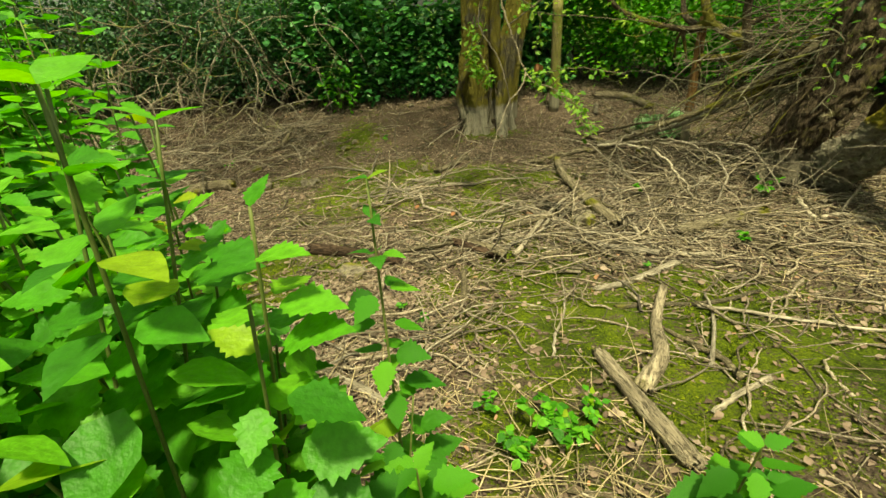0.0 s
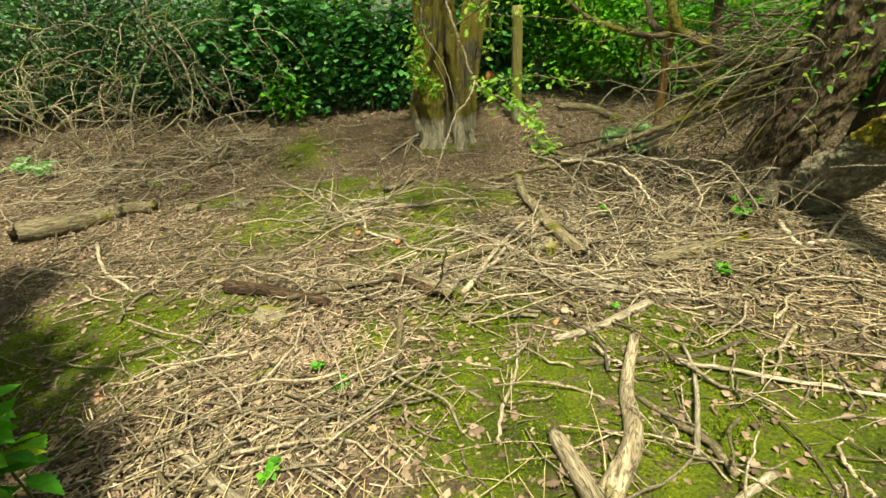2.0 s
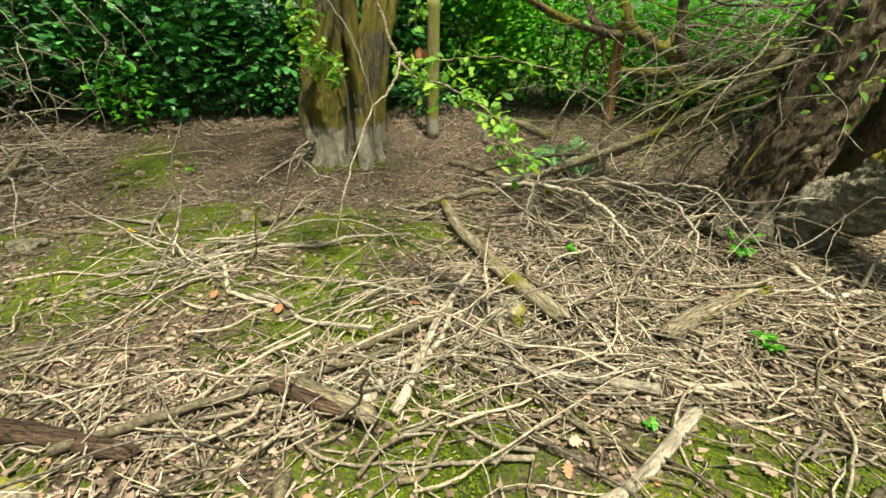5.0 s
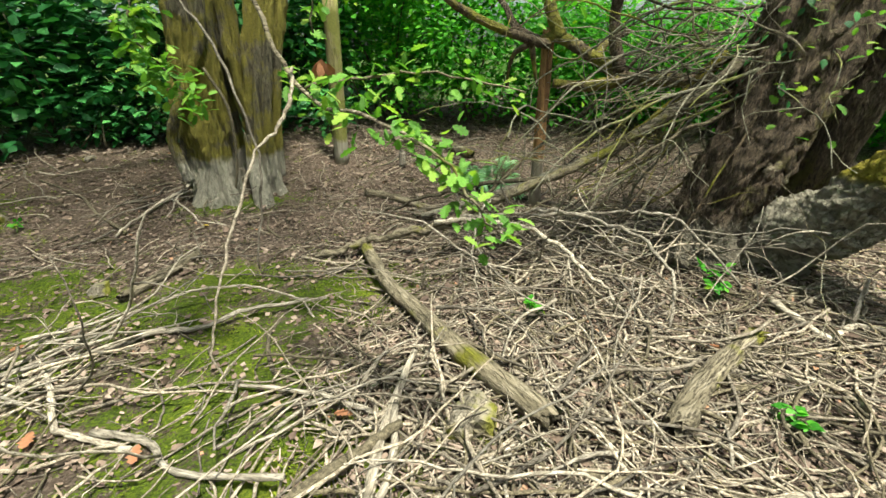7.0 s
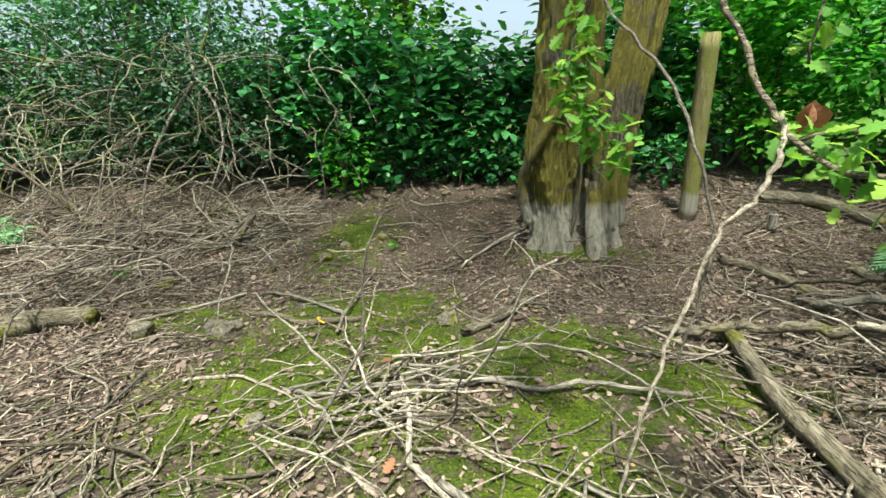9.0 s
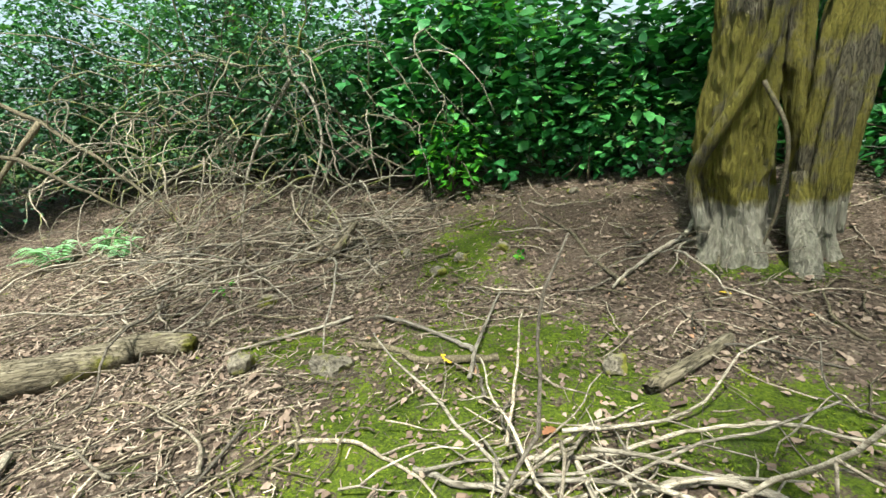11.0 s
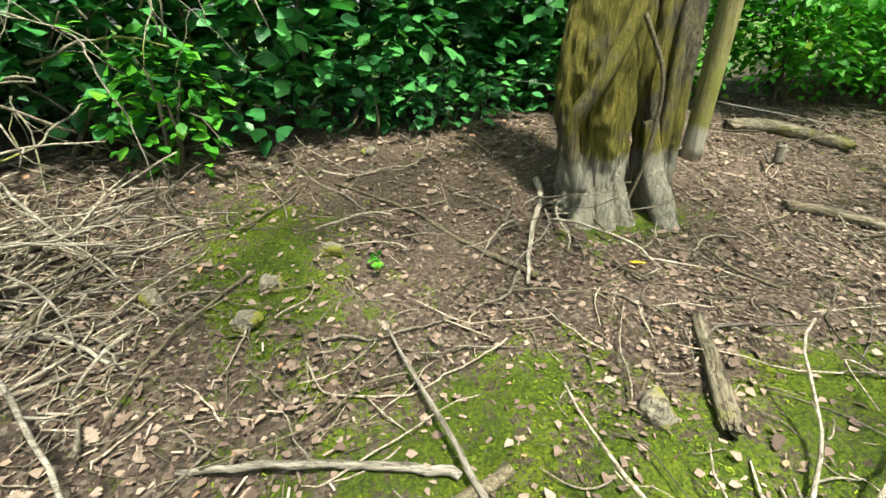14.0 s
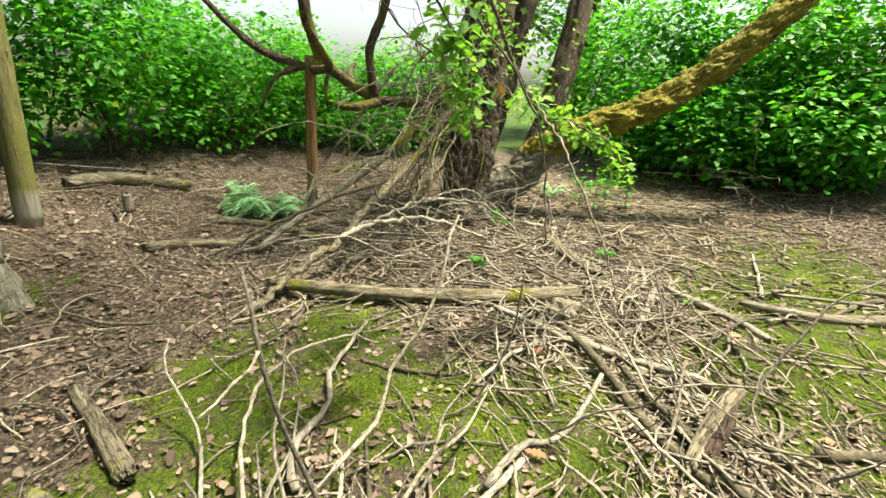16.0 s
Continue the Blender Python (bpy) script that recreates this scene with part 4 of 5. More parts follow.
LOG, PALE, BROWN, ROT, TWIG = LOG_WOOD, PALE_WOOD, BROWN_TWIG, ROTTEN_WOOD, TWIG_WOOD
stick("log", "long grey-brown log with a mossy stripe", [(1.19, 7.04, 0.03), (1.17, 6.37, 0.02), (1.23, 6.04), (1.29, 5.58), (1.41, 5.11)], 0.036, 0.05, LOG, 0.02, 14, 10, 0.008, 0.16, category="log")
stick("log", "dark rotten split log lying on wood chips", [(-1.18, 4.98), (-0.79, 4.88), (-0.36, 4.70)], 0.05, 0.03, ROT, 0.01, 12, 10, 0.01, 0.3, category="log")
stick("log", "short dark bark-covered branch with a broken end", [(0.04, 4.98), (0.23, 4.82), (0.44, 4.69)], 0.03, 0.042, ROT, 0.02, 12, 8, 0.008, 0.25, category="log")
stick("log", "mossy grey log end resting among sticks", [(1.80, 4.90), (2.10, 5.04), (2.58, 5.17)], 0.052, 0.042, LOG, 0.0, 14, 9, 0.006, 0.15, category="log")
stick("log", "thick weathered log with grooved grey wood", [(-3.55, 6.0), (-3.25, 6.2), (-3.06, 6.45), (-2.95, 6.66), (-2.70, 6.76)], 0.115, 0.06, LOG, -0.01, 18, 10, 0.006, 0.14, category="log")
stick("log", "bark-covered short log on the leaf litter", [(0.14, 7.38), (-0.04, 7.14), (-0.24, 6.89)], 0.026, 0.036, LOG, 0.0, 13, 9, 0.005, 0.18, category="log")
stick("log", "grey fallen log beyond the fence post", [(2.08, 8.98), (2.48, 8.83), (2.72, 8.40)], 0.06, 0.045, LOG, 0.0, 13, 8, 0.006, 0.15, category="log")
stick("log", "slim grey log lying below the ferns", [(1.47, 7.99), (1.70, 7.80), (1.92, 7.46)], 0.035, 0.028, LOG, 0.0, 11, 8, category="log")
stick("log", "curved grey branch under the fallen bough", [(2.23, 7.87), (2.32, 7.49), (2.16, 7.05)], 0.03, 0.036, LOG, 0.0, 11, 8, category="log")
stick("log", "mossy stub of a log standing tilted", [(-2.56, 8.02, 0.0), (-2.50, 8.12, 0.09), (-2.42, 8.24, 0.2)], 0.042, 0.034, LOG, 0.0, 12, 7, 0.003, 0.2, category="log")
stick("log", "pale twisted barkless stub of wood", [(1.42, 4.12, 0.03), (1.25, 3.75), (1.16, 3.42), (0.97, 3.14)], 0.022, 0.045, TAN_LOG, 0.0, 12, 9, 0.008, 0.22, category="log")
stick("log", "pale log with moss on its flank", [(0.86, 3.47), (0.94, 3.06), (1.02, 2.70)], 0.034, 0.042, TAN_LOG, 0.0, 13, 9, 0.004, 0.12, category="log")
stick("log", "broken piece of orange-brown rotten wood", [(0.45, 4.65, 0.03), (0.20, 4.89, 0.02), (-0.01, 5.05)], 0.034, 0.026, LOG, 0.02, 11, 8, 0.008, 0.3, category="log")
stick("log", "small sawn stub of pale wood", [(1.96, 8.42, 0.0), (1.965, 8.43, 0.13)], 0.034, 0.032, PALE, 0.0, 12, 4, 0.0, 0.06, category="log")

FB = "fallen branches"
stick("fallen_branch", "straight dry branch on mossy ground", [(1.00, 4.17), (1.27, 4.26), (1.66, 4.49)], 0.02, 0.026, PALE, 0.0, 10, group=FB)
stick("fallen_branch", "long dry branch across the stick pile", [(-0.65, 4.76), (-0.31, 4.86), (0.09, 4.95), (0.59, 5.09)], 0.02, 0.016, BROWN, 0.03, group=FB)
stick("fallen_branch", "dry branch leaning on the long log", [(1.08, 5.68, 0.06), (0.79, 5.25, 0.03), (0.52, 4.71)], 0.014, 0.022, PALE, 0.01, group=FB)
stick("fallen_branch", "dry branch by the mossy log", [(1.56, 4.77), (1.70, 4.62), (1.97, 4.53)], 0.012, 0.018, PALE, 0.01, group=FB)
stick("fallen_branch", "dry brown branch beside the wood chips", [(-1.04, 4.05), (-0.96, 4.18), (-0.84, 4.41)], 0.022, 0.014, BROWN, group=FB)
stick("fallen_branch", "bent mossy branch on the moss", [(0.01, 3.96), (0.14, 4.14), (0.15, 4.51)], 0.013, 0.024, BROWN, group=FB)
stick("fallen_branch", "crooked brown branch beside the twisted stub", [(1.27, 3.68), (1.39, 3.47), (1.45, 3.36), (1.45, 3.22)], 0.014, 0.020, BROWN, group=FB)
stick("fallen_branch", "short dry branch on damp soil", [(1.57, 3.22), (1.38, 3.10), (1.22, 3.0)], 0.016, 0.013, PALE, group=FB)
stick("fallen_branch", "pale straight branch on the leaf litter", [(-0.87, 3.59), (-0.53, 3.33), (-0.17, 3.08)], 0.014, 0.022, PALE, group=FB)
stick("fallen_branch", "twisted pale root-like branch", [(2.93, 5.34, 0.02), (2.88, 5.04), (3.09, 5.02), (3.17, 4.81)], 0.02, 0.013, PALE, group=FB)
stick("fallen_branch", "upright pale fork of a dead branch", [(3.05, 5.03), (3.12, 5.05, 0.1), (3.18, 5.08, 0.2)], 0.014, 0.008, PALE, group=FB)
stick("fallen_branch", "curved pale branch near the weathered log", [(-2.72, 5.84, 0.02), (-2.34, 5.36), (-1.91, 5.04)], 0.017, 0.011, PALE, group=FB)
stick("fallen_branch", "straight grey branch on the pond bed", [(-2.91, 5.43), (-2.45, 5.29), (-1.78, 5.23)], 0.014, 0.009, PALE, group=FB)
stick("fallen_branch", "arched bare branch over the moss", [(-0.66, 6.40), (-0.41, 6.44, 0.04), (-0.14, 6.58, 0.09), (0.14, 6.65, 0.12), (0.41, 6.59, 0.12), (0.67, 6.41, 0.07), (0.73, 6.28)], 0.009, 0.005, PALE, 0.0, 8, group=FB)
stick("fallen_branch", "knobbly branch in the brush pile", [(-0.78, 6.07), (-0.57, 6.05, 0.03), (-0.31, 6.25, 0.05), (0.02, 6.49)], 0.010, 0.005, PALE, group=FB)
stick("fallen_branch", "branch lying across the brush pile", [(-0.50, 6.45), (-0.37, 6.13, 0.05), (-0.29, 5.85)], 0.009, 0.014, PALE, group=FB)
stick("fallen_branch", "branch end of the brush pile", [(-0.29, 5.85), (-0.11, 5.71), (0.02, 5.60)], 0.014, 0.012, PALE, group=FB)
stick("fallen_branch", "grey lower branch of the brush pile", [(-1.05, 6.25), (-0.8, 6.2, 0.02), (-0.45, 6.3, 0.04), (-0.1, 6.35)], 0.013, 0.006, PALE, group=FB)
stick("fallen_branch", "grey upper branch of the brush pile", [(-1.0, 6.0), (-0.7, 5.95, 0.03), (-0.35, 6.1, 0.04), (0.1, 6.2)], 0.012, 0.006, BROWN, group=FB)
stick("fallen_branch", "thick pale curved branch on the moss", [(0.82, 6.36, 0.05), (0.41, 6.42, 0.03), (0.19, 6.38), (-0.03, 6.42), (-0.22, 6.36)], 0.008, 0.017, PALE, 0.01, 10, group=FB)
stick("fallen_branch", "straight brown branch on the open moss", [(1.97, 4.06), (1.61, 3.94), (1.08, 3.95)], 0.013, 0.017, BROWN, group=FB)
stick("fallen_branch", "thick brown branch of the stick pile", [(0.89, 5.30, 0.05), (0.62, 5.19, 0.03), (0.21, 5.08), (-0.05, 4.98)], 0.018, 0.024, BROWN, 0.01, 10, group=FB)
stick("fallen_branch", "pale branch of the stick pile", [(0.91, 5.42, 0.04), (0.75, 5.10), (0.50, 4.92), (0.41, 4.80)], 0.013, 0.018, PALE, 0.02, group=FB)
stick("fallen_branch", "short flat piece of dead branch", [(1.56, 4.60), (0.98, 4.90)], 0.022, 0.018, PALE, 0.02, group=FB)
stick("fallen_branch", "thin bowed branch on the moss", [(0.56, 6.33), (0.49, 6.15), (0.50, 5.89), (0.64, 5.73)], 0.012, 0.008, BROWN, group=FB)
stick("fallen_branch", "pale bent branch of the stick pile", [(-0.15, 5.76), (0.06, 5.63), (0.17, 5.44), (0.48, 5.23, 0.05)], 0.015, 0.011, PALE, 0.02, group=FB)
stick("fallen_branch", "thin pale branch across the sticks", [(0.36, 5.81), (0.66, 5.62), (0.91, 5.36)], 0.009, 0.012, PALE, 0.03, group=FB)
stick("fallen_branch", "thin forked branch on leaf litter", [(-1.08, 8.90), (-0.73, 8.51), (-0.55, 8.15), (-0.35, 7.85)], 0.008, 0.016, BROWN, 0.01, group=FB)
stick("fallen_branch", "grey root crossing the soil by the tree", [(0.10, 8.63, 0.02), (0.03, 8.45), (-0.20, 8.16), (-0.41, 7.83)], 0.02, 0.009, PALE, group=FB)
stick("fallen_branch", "thin root from the tree foot", [(0.15, 8.60), (-0.10, 8.62), (-0.35, 8.60)], 0.016, 0.007, BROWN, group=FB)
stick("fallen_branch", "dry branch on bright moss", [(-1.81, 7.35), (-1.55, 7.26, 0.02), (-1.29, 7.16), (-1.07, 7.06)], 0.009, 0.015, PALE, 0.01, group=FB)
stick("fallen_branch", "broken brown branch on bright moss", [(-1.72, 7.03), (-1.47, 7.0), (-1.32, 6.95), (-0.93, 7.04)], 0.018, 0.022, BROWN, group=FB)
stick("fallen_branch", "thin upright-lying twig branch", [(-1.09, 7.74), (-1.06, 7.11, 0.03), (-1.02, 6.83)], 0.006, 0.012, PALE, 0.01, group=FB)
stick("fallen_branch", "long thin dry branch over leaves", [(-2.47, 6.73), (-2.23, 7.0), (-1.95, 7.31)], 0.008, 0.011, PALE, 0.01, group=FB)
stick("fallen_branch", "pale long branch under the thicket", [(-3.11, 8.08, 0.03), (-2.68, 8.07), (-2.30, 8.08), (-2.0, 7.82)], 0.014, 0.008, PALE, 0.01, group=FB)
stick("fallen_branch", "thin pale wavy stick", [(0.83, 4.38), (0.78, 3.95), (0.67, 3.63), (0.64, 3.44)], 0.006, 0.009, PALE, group=FB)
stick("fallen_branch", "long straight thin stick", [(1.54, 3.91), (1.82, 3.78), (2.31, 3.56)], 0.012, 0.009, PALE, 0.01, group=FB)
stick("fallen_branch", "short pale stick standing on the moss", [(1.65, 4.06), (1.58, 3.76), (1.36, 3.32)], 0.008, 0.012, PALE, 0.01, group=FB)

def brush_heap(x, y, reach, count, seed, label, step=0.07, high=0.12, thick=(0.003, 0.007), way=None):
    """A loose heap of thin crooked branches."""
    rng = np.random.default_rng(seed)
    t = base("brush_heap", x, y, gz(x, y), label, "brushwood", "brush heaps")
    for i in range(count):
        a = np.array((x + rng.normal(0, reach * 0.5), y + rng.normal(0, reach * 0.4), 0))
        a[2] = gz(a[0], a[1]) + rng.uniform(0.01, high)
        d = rng.normal(0, 1, 3) * (1, 1, 0.25) + (way or (0, 0, 0))
        r = rng.uniform(*thick)
        line = rambling(rng, a, d, int(rng.integers(6, 15)), step, 0.16, 0.03, 0.008)
        pieces = [tube(line, r, r * 0.45, 6, 0.12, 0, rng)]
        for _ in range(2):
            s = line[rng.integers(0, len(line))]
            pieces.append(tube(rambling(rng, s, rng.normal(0, 1, 3) * (1, 1, 0.4), int(rng.integers(2, 6)), 0.05, 0.2, 0.04, 0.006), r * 0.55, r * 0.25, 4, 0))
        linked("twig", *joined(pieces), (PALE, STICK_WOOD, TWIG, PALE)[i % 4], t)
    return t


brush_heap(2.55, 5.75, 0.5, 54, 31, "heap of bleached crooked twigs by the leaning tree", 0.07, 0.28)
brush_heap(2.2, 6.3, 0.6, 40, 32, "grey brushwood under the fallen bough", 0.09, 0.2, (0.004, 0.009))
brush_heap(-0.6, 6.15, 0.5, 40, 33, "heap of thin bare branches on the moss", 0.085, 0.12, (0.004, 0.009), (0.9, 0.35, 0))
brush_heap(-3.1, 7.9, 0.8, 42, 34, "bleached brushwood under the bare thicket", 0.10, 0.15, (0.006, 0.011))
brush_heap(-4.4, 7.8, 0.9, 42, 35, "grey brushwood near the hedge", 0.11, 0.15, (0.006, 0.012))
brush_heap(0.35, 4.98, 0.7, 52, 36, "pile of dry sticks across the pond bed", 0.08, 0.07, (0.004, 0.009), (0.9, 0.15, 0))
brush_heap(1.5, 4.85, 0.55, 34, 37, "loose dry sticks beside the mossy log", 0.08, 0.06, (0.004, 0.009))
brush_heap(0.45, 5.55, 0.5, 9, 38, "loose pale sticks on the moss", 0.08, 0.07, (0.004, 0.009))
brush_heap(-0.45, 3.6, 0.5, 26, 39, "pale sticks on the leaf litter", 0.07, 0.05, (0.0035, 0.008))
brush_heap(-5.4, 8.1, 0.9, 28, 44, "grey brushwood at the edge of the thicket", 0.09, 0.15)
brush_heap(-2.6, 8.45, 0.5, 20, 45, "bleached twigs under the drooping bush", 0.08, 0.18, (0.005, 0.009))
brush_heap(-3.4, 7.1, 0.6, 26, 46, "loose bleached twigs by the weathered log", 0.10, 0.12, (0.006, 0.011))
brush_heap(4.2, 2.9, 0.5, 20, 42, "pale dead stalks at the foot of the nettles", 0.08, 0.3, (0.004, 0.008))
brush_heap(0.1, 8.35, 0.25, 10, 43, "thin roots and twigs round the tree foot", 0.06, 0.04, (0.005, 0.010))

# the long fallen bough that rises from the pond bed into the leaning tree
bough = base("fallen_bough", 0.9, 7.0, gz(0.9, 7.0), "long grey fallen bough propped against the leaning tree", "branch")
for ctrl, r0, r1, m in (([(0.86, 7.04, 0.0), (1.15, 6.93, 0.07), (1.45, 6.78, 0.17), (1.72, 6.66, 0.29), (2.15, 6.50, 0.46), (2.65, 6.28, 0.72), (3.2, 6.0, 1.15)], 0.020, 0.034, LOG),
                        ([(1.60, 6.70, 0.25), (1.85, 6.42, 0.30), (2.05, 6.05, 0.29), (2.15, 5.72, 0.14), (2.2, 5.55, 0.02)], 0.018, 0.008, PALE),
                        ([(1.72, 6.62, 0.28), (2.05, 6.35, 0.33), (2.35, 5.95, 0.33), (2.45, 5.6, 0.2), (2.3, 5.4, 0.02)], 0.014, 0.007, PALE),
                        ([(2.05, 6.35, 0.33), (2.5, 6.1, 0.37), (2.75, 5.8, 0.3), (2.85, 5.45, 0.04)], 0.011, 0.006, PALE),
                        ([(2.3, 6.42, 0.52), (2.0, 6.9, 0.42), (1.7, 7.3, 0.25), (1.45, 7.6, 0.05)], 0.016, 0.008, BROWN),
                        ([(1.95, 6.58, 0.38), (1.75, 6.35, 0.42), (1.55, 6.05, 0.3), (1.5, 5.9, 0.05)], 0.008, 0.004, PALE)):
    linked("stem", *tube(curve_points([(p[0], p[1], gz(p[0], p[1]) + p[2] + r1 * 0.5) for p in ctrl], 9), r0, r1, 11, 0.14, 0.016), m, bough)
bough = base("fallen_bough", 1.9, 7.5, gz(1.9, 7.5), "second brown fallen bough leaning under the dead twigs", "branch")
linked("stem", *tube(curve_points([(1.75, 7.35, 0.03), (2.2, 7.2, 0.15), (2.65, 6.9, 0.36), (3.05, 6.5, 0.7), (3.3, 6.15, 1.2)], 9), 0.022, 0.04, 11, 0.1, 0.006), MOSSY_BARK, bough)
linked("stem", *tube(curve_points([(2.2, 7.2, 0.17), (2.6, 7.15, 0.5), (3.0, 6.9, 0.9), (3.2, 6.6, 1.35)], 9), 0.012, 0.012, 9, 0.1, 0.008), BROWN_TWIG, bough)

# ---- hanging oak branch over the pond bed ----
oak = base("hanging_oak_branch", 0.45, 6.4, gz(0.45, 6.4), "hanging oak branch with fresh lobed leaves", "branch")
oak_lines = ([(0.35, 6.5, 2.7), (0.50, 6.15, 2.0), (0.60, 5.88, 1.55), (0.75, 5.65, 1.16), (0.93, 5.42, 1.08), (1.05, 5.22, 0.98), (1.13, 5.08, 0.82)],
             [(0.72, 5.68, 1.22), (0.68, 5.58, 1.08), (0.57, 5.50, 0.97), (0.44, 5.36, 0.70), (0.38, 5.26, 0.45)],
             [(0.55, 6.0, 1.8), (0.85, 5.9, 1.62), (0.82, 5.82, 1.32)],
             [(0.50, 6.15, 2.0), (0.35, 6.05, 1.6), (0.50, 5.75, 1.28), (0.57, 5.6, 0.98), (0.52, 5.55, 0.62)],
             [(0.85, 5.9, 1.62), (1.25, 5.75, 1.55), (1.75, 5.6, 1.45)],
             [(0.50, 6.15, 2.0), (0.34, 6.06, 1.6), (0.27, 5.97, 1.36), (0.32, 5.93, 1.24), (0.41, 5.91, 1.10)],
             [(0.60, 5.88, 1.55), (1.0, 6.0, 1.75), (1.4, 5.9, 1.7), (1.6, 5.8, 1.5)],
             [(0.75, 5.65, 1.16), (1.1, 5.6, 1.2), (1.5, 5.55, 1.12)])
oak_stems = []
for k, c in enumerate(oak_lines):
    oak_stems.append(linked("stem", *tube(curve_points(c, 9), (0.011, 0.0065, 0.006, 0.006, 0.005, 0.005, 0.006, 0.005)[k], 0.003, 7, 0.15, 0.008), (LOG_WOOD, TWIG_WOOD, BROWN_TWIG, TWIG_WOOD)[min(k, 3)] if k < 4 else BROWN_TWIG, oak))
orng = np.random.default_rng(77)
leafy = np.vstack([curve_points(oak_lines[0], 9)[26:], curve_points(oak_lines[0], 9)[26:], curve_points(oak_lines[4], 5), curve_points(oak_lines[5], 9), curve_points(oak_lines[5], 9)[12:], curve_points(oak_lines[2], 5), curve_points(oak_lines[6], 6), curve_points(oak_lines[7], 8)])
for k in range(680):
    p = leafy[orng.integers(0, len(leafy))] + orng.normal(0, 0.035, 3)
    near = min(range(len(oak_lines)), key=lambda n: np.linalg.norm(curve_points(oak_lines[n], 3) - p, axis=1).min())
    leaf_part(oak_stems[near], OAK_MESHES[k % 2], p, orng.normal(0, 1, 3) * (1, 1, 0.5) + (0, 0, -0.25), orng.normal(0, 0.4, 3) + (0, 0, 1), orng.uniform(0.036, 0.062))
cv, cf = many(ROUND_BLADE, np.array([(0.83, 5.78, 1.24), (0.84, 5.79, 1.23), (0.82, 5.77, 1.23)]), np.array([(-0.2, 0.1, -1.0), (0.3, 0.1, -0.8), (0.0, -0.3, -1.0)]), np.array([(0.2, -1.0, 0.1), (-0.4, -1.0, 0.2), (0.6, -0.7, 0.0)]), np.array([0.085, 0.07, 0.06]))
tagged(linked("copper_leaf", cv, cf, COPPER_LEAF), "curled copper-brown dead leaf caught on the oak branch", "leaf")


# ---- ferns and seedlings ----
def seedling(x, y, height, count, size, material, seed, label, category="seedling", template=ROUND_BLADE):
    rng = np.random.default_rng(seed)
    z = gz(x, y)
    t = base("seedling", x, y, z, label, category, "small green plants")
    for k in range(count):
        a = rng.uniform(0, 6.28)
        tip = np.array((x + math.cos(a) * height * rng.uniform(0.2, 0.8), y + math.sin(a) * height * rng.uniform(0.2, 0.8), z + height * rng.uniform(0.5, 1.0)))
        line = curve_points([(x, y, z - 0.01), ((x + tip[0]) / 2, (y + tip[1]) / 2, z + height * 0.55), tip], 5)
        linked("stem", *tube(line, 0.0025, 0.0015, 5, 0), STEM, t)
        ends = line[rng.integers(5, len(line), 7)]
        tips = rng.normal(0, 1, (7, 3)) * (1, 1, 0.3)
        linked("leaf", *many(template, ends, tips, rng.normal(0, 0.3, (7, 3)) + (0, 0, 1), rng.uniform(0.6, 1.1, 7) * size), material, t)
    return t


for k, (x, y, h, n, s) in enumerate(((1.80, 5.78, 0.16, 4, 0.05), (2.76, 5.57, 0.18, 4, 0.06), (2.2, 4.75, 0.08, 3, 0.05), (0.50, 2.94, 0.14, 8, 0.055), (0.62, 2.86, 0.12, 7, 0.05), (0.40, 2.80, 0.12, 7, 0.05), (0.72, 2.98, 0.10, 5, 0.04),
                                     (-0.25, 4.02, 0.07, 3, 0.04), (-0.1, 3.88, 0.06, 3, 0.04), (-0.25, 3.3, 0.08, 3, 0.04), (0.3, 3.05, 0.08, 3, 0.04), (-1.05, 8.1, 0.08, 3, 0.04), (3.9, 4.6, 0.35, 5, 0.07), (4.1, 4.3, 0.3, 5, 0.07), (1.4, 4.45, 0.06, 3, 0.03), (-2.95, 7.3, 0.18, 3, 0.03))):
    seedling(x, y, h, n, s, NETTLE, 300 + k, "small bright green seedling growing in the leaf litter")


def fern(x, y, reach, fronds, seed):
    rng = np.random.default_rng(seed)
    z = gz(x, y)
    t = base("fern", x, y, z, "low pale green fern with feathery fronds", "fern", "ferns")
    for k in range(fronds):
        a = rng.uniform(0, 6.28)
        d = np.array((math.cos(a), math.sin(a), 0)) * reach * rng.uniform(0.7, 1.1)
        line = curve_points([(x, y, z), np.array((x, y, z + reach * rng.uniform(0.35, 0.8))) + d * 0.5, np.array((x, y, z + reach * rng.uniform(0.2, 0.7))) + d], 9)
        n = len(line)
        side = np.cross(d, (0, 0, 1)) / reach
        P = np.repeat(line[3:], 2, axis=0)
        T = np.array([side * (1 if i % 2 else -1) + d * 0.5 for i in range(len(P))])
        S = np.repeat(np.linspace(1, 0.25, n - 3), 2) * reach * 0.42
        linked("frond", *many((SMALL_BLADE[0] * (0.3, 1, 1), SMALL_BLADE[1]), P, T, np.tile((0, 0, 1.0), (len(P), 1)) + rng.normal(0, 0.2, (len(P), 3)), S), FERN_LEAF, t)
    return t


for k, (x, y, r, n) in enumerate(((2.52, 7.58, 0.30, 10), (2.40, 7.80, 0.26, 9), (2.64, 7.42, 0.26, 8), (2.9, 8.0, 0.2, 6), (-5.2, 7.5, 0.3, 7), (-4.6, 7.7, 0.25, 6), (-5.0, 7.9, 0.25, 6), (4.0, 4.9, 0.2, 6))):
    fern(x, y, r, n, 400 + k)


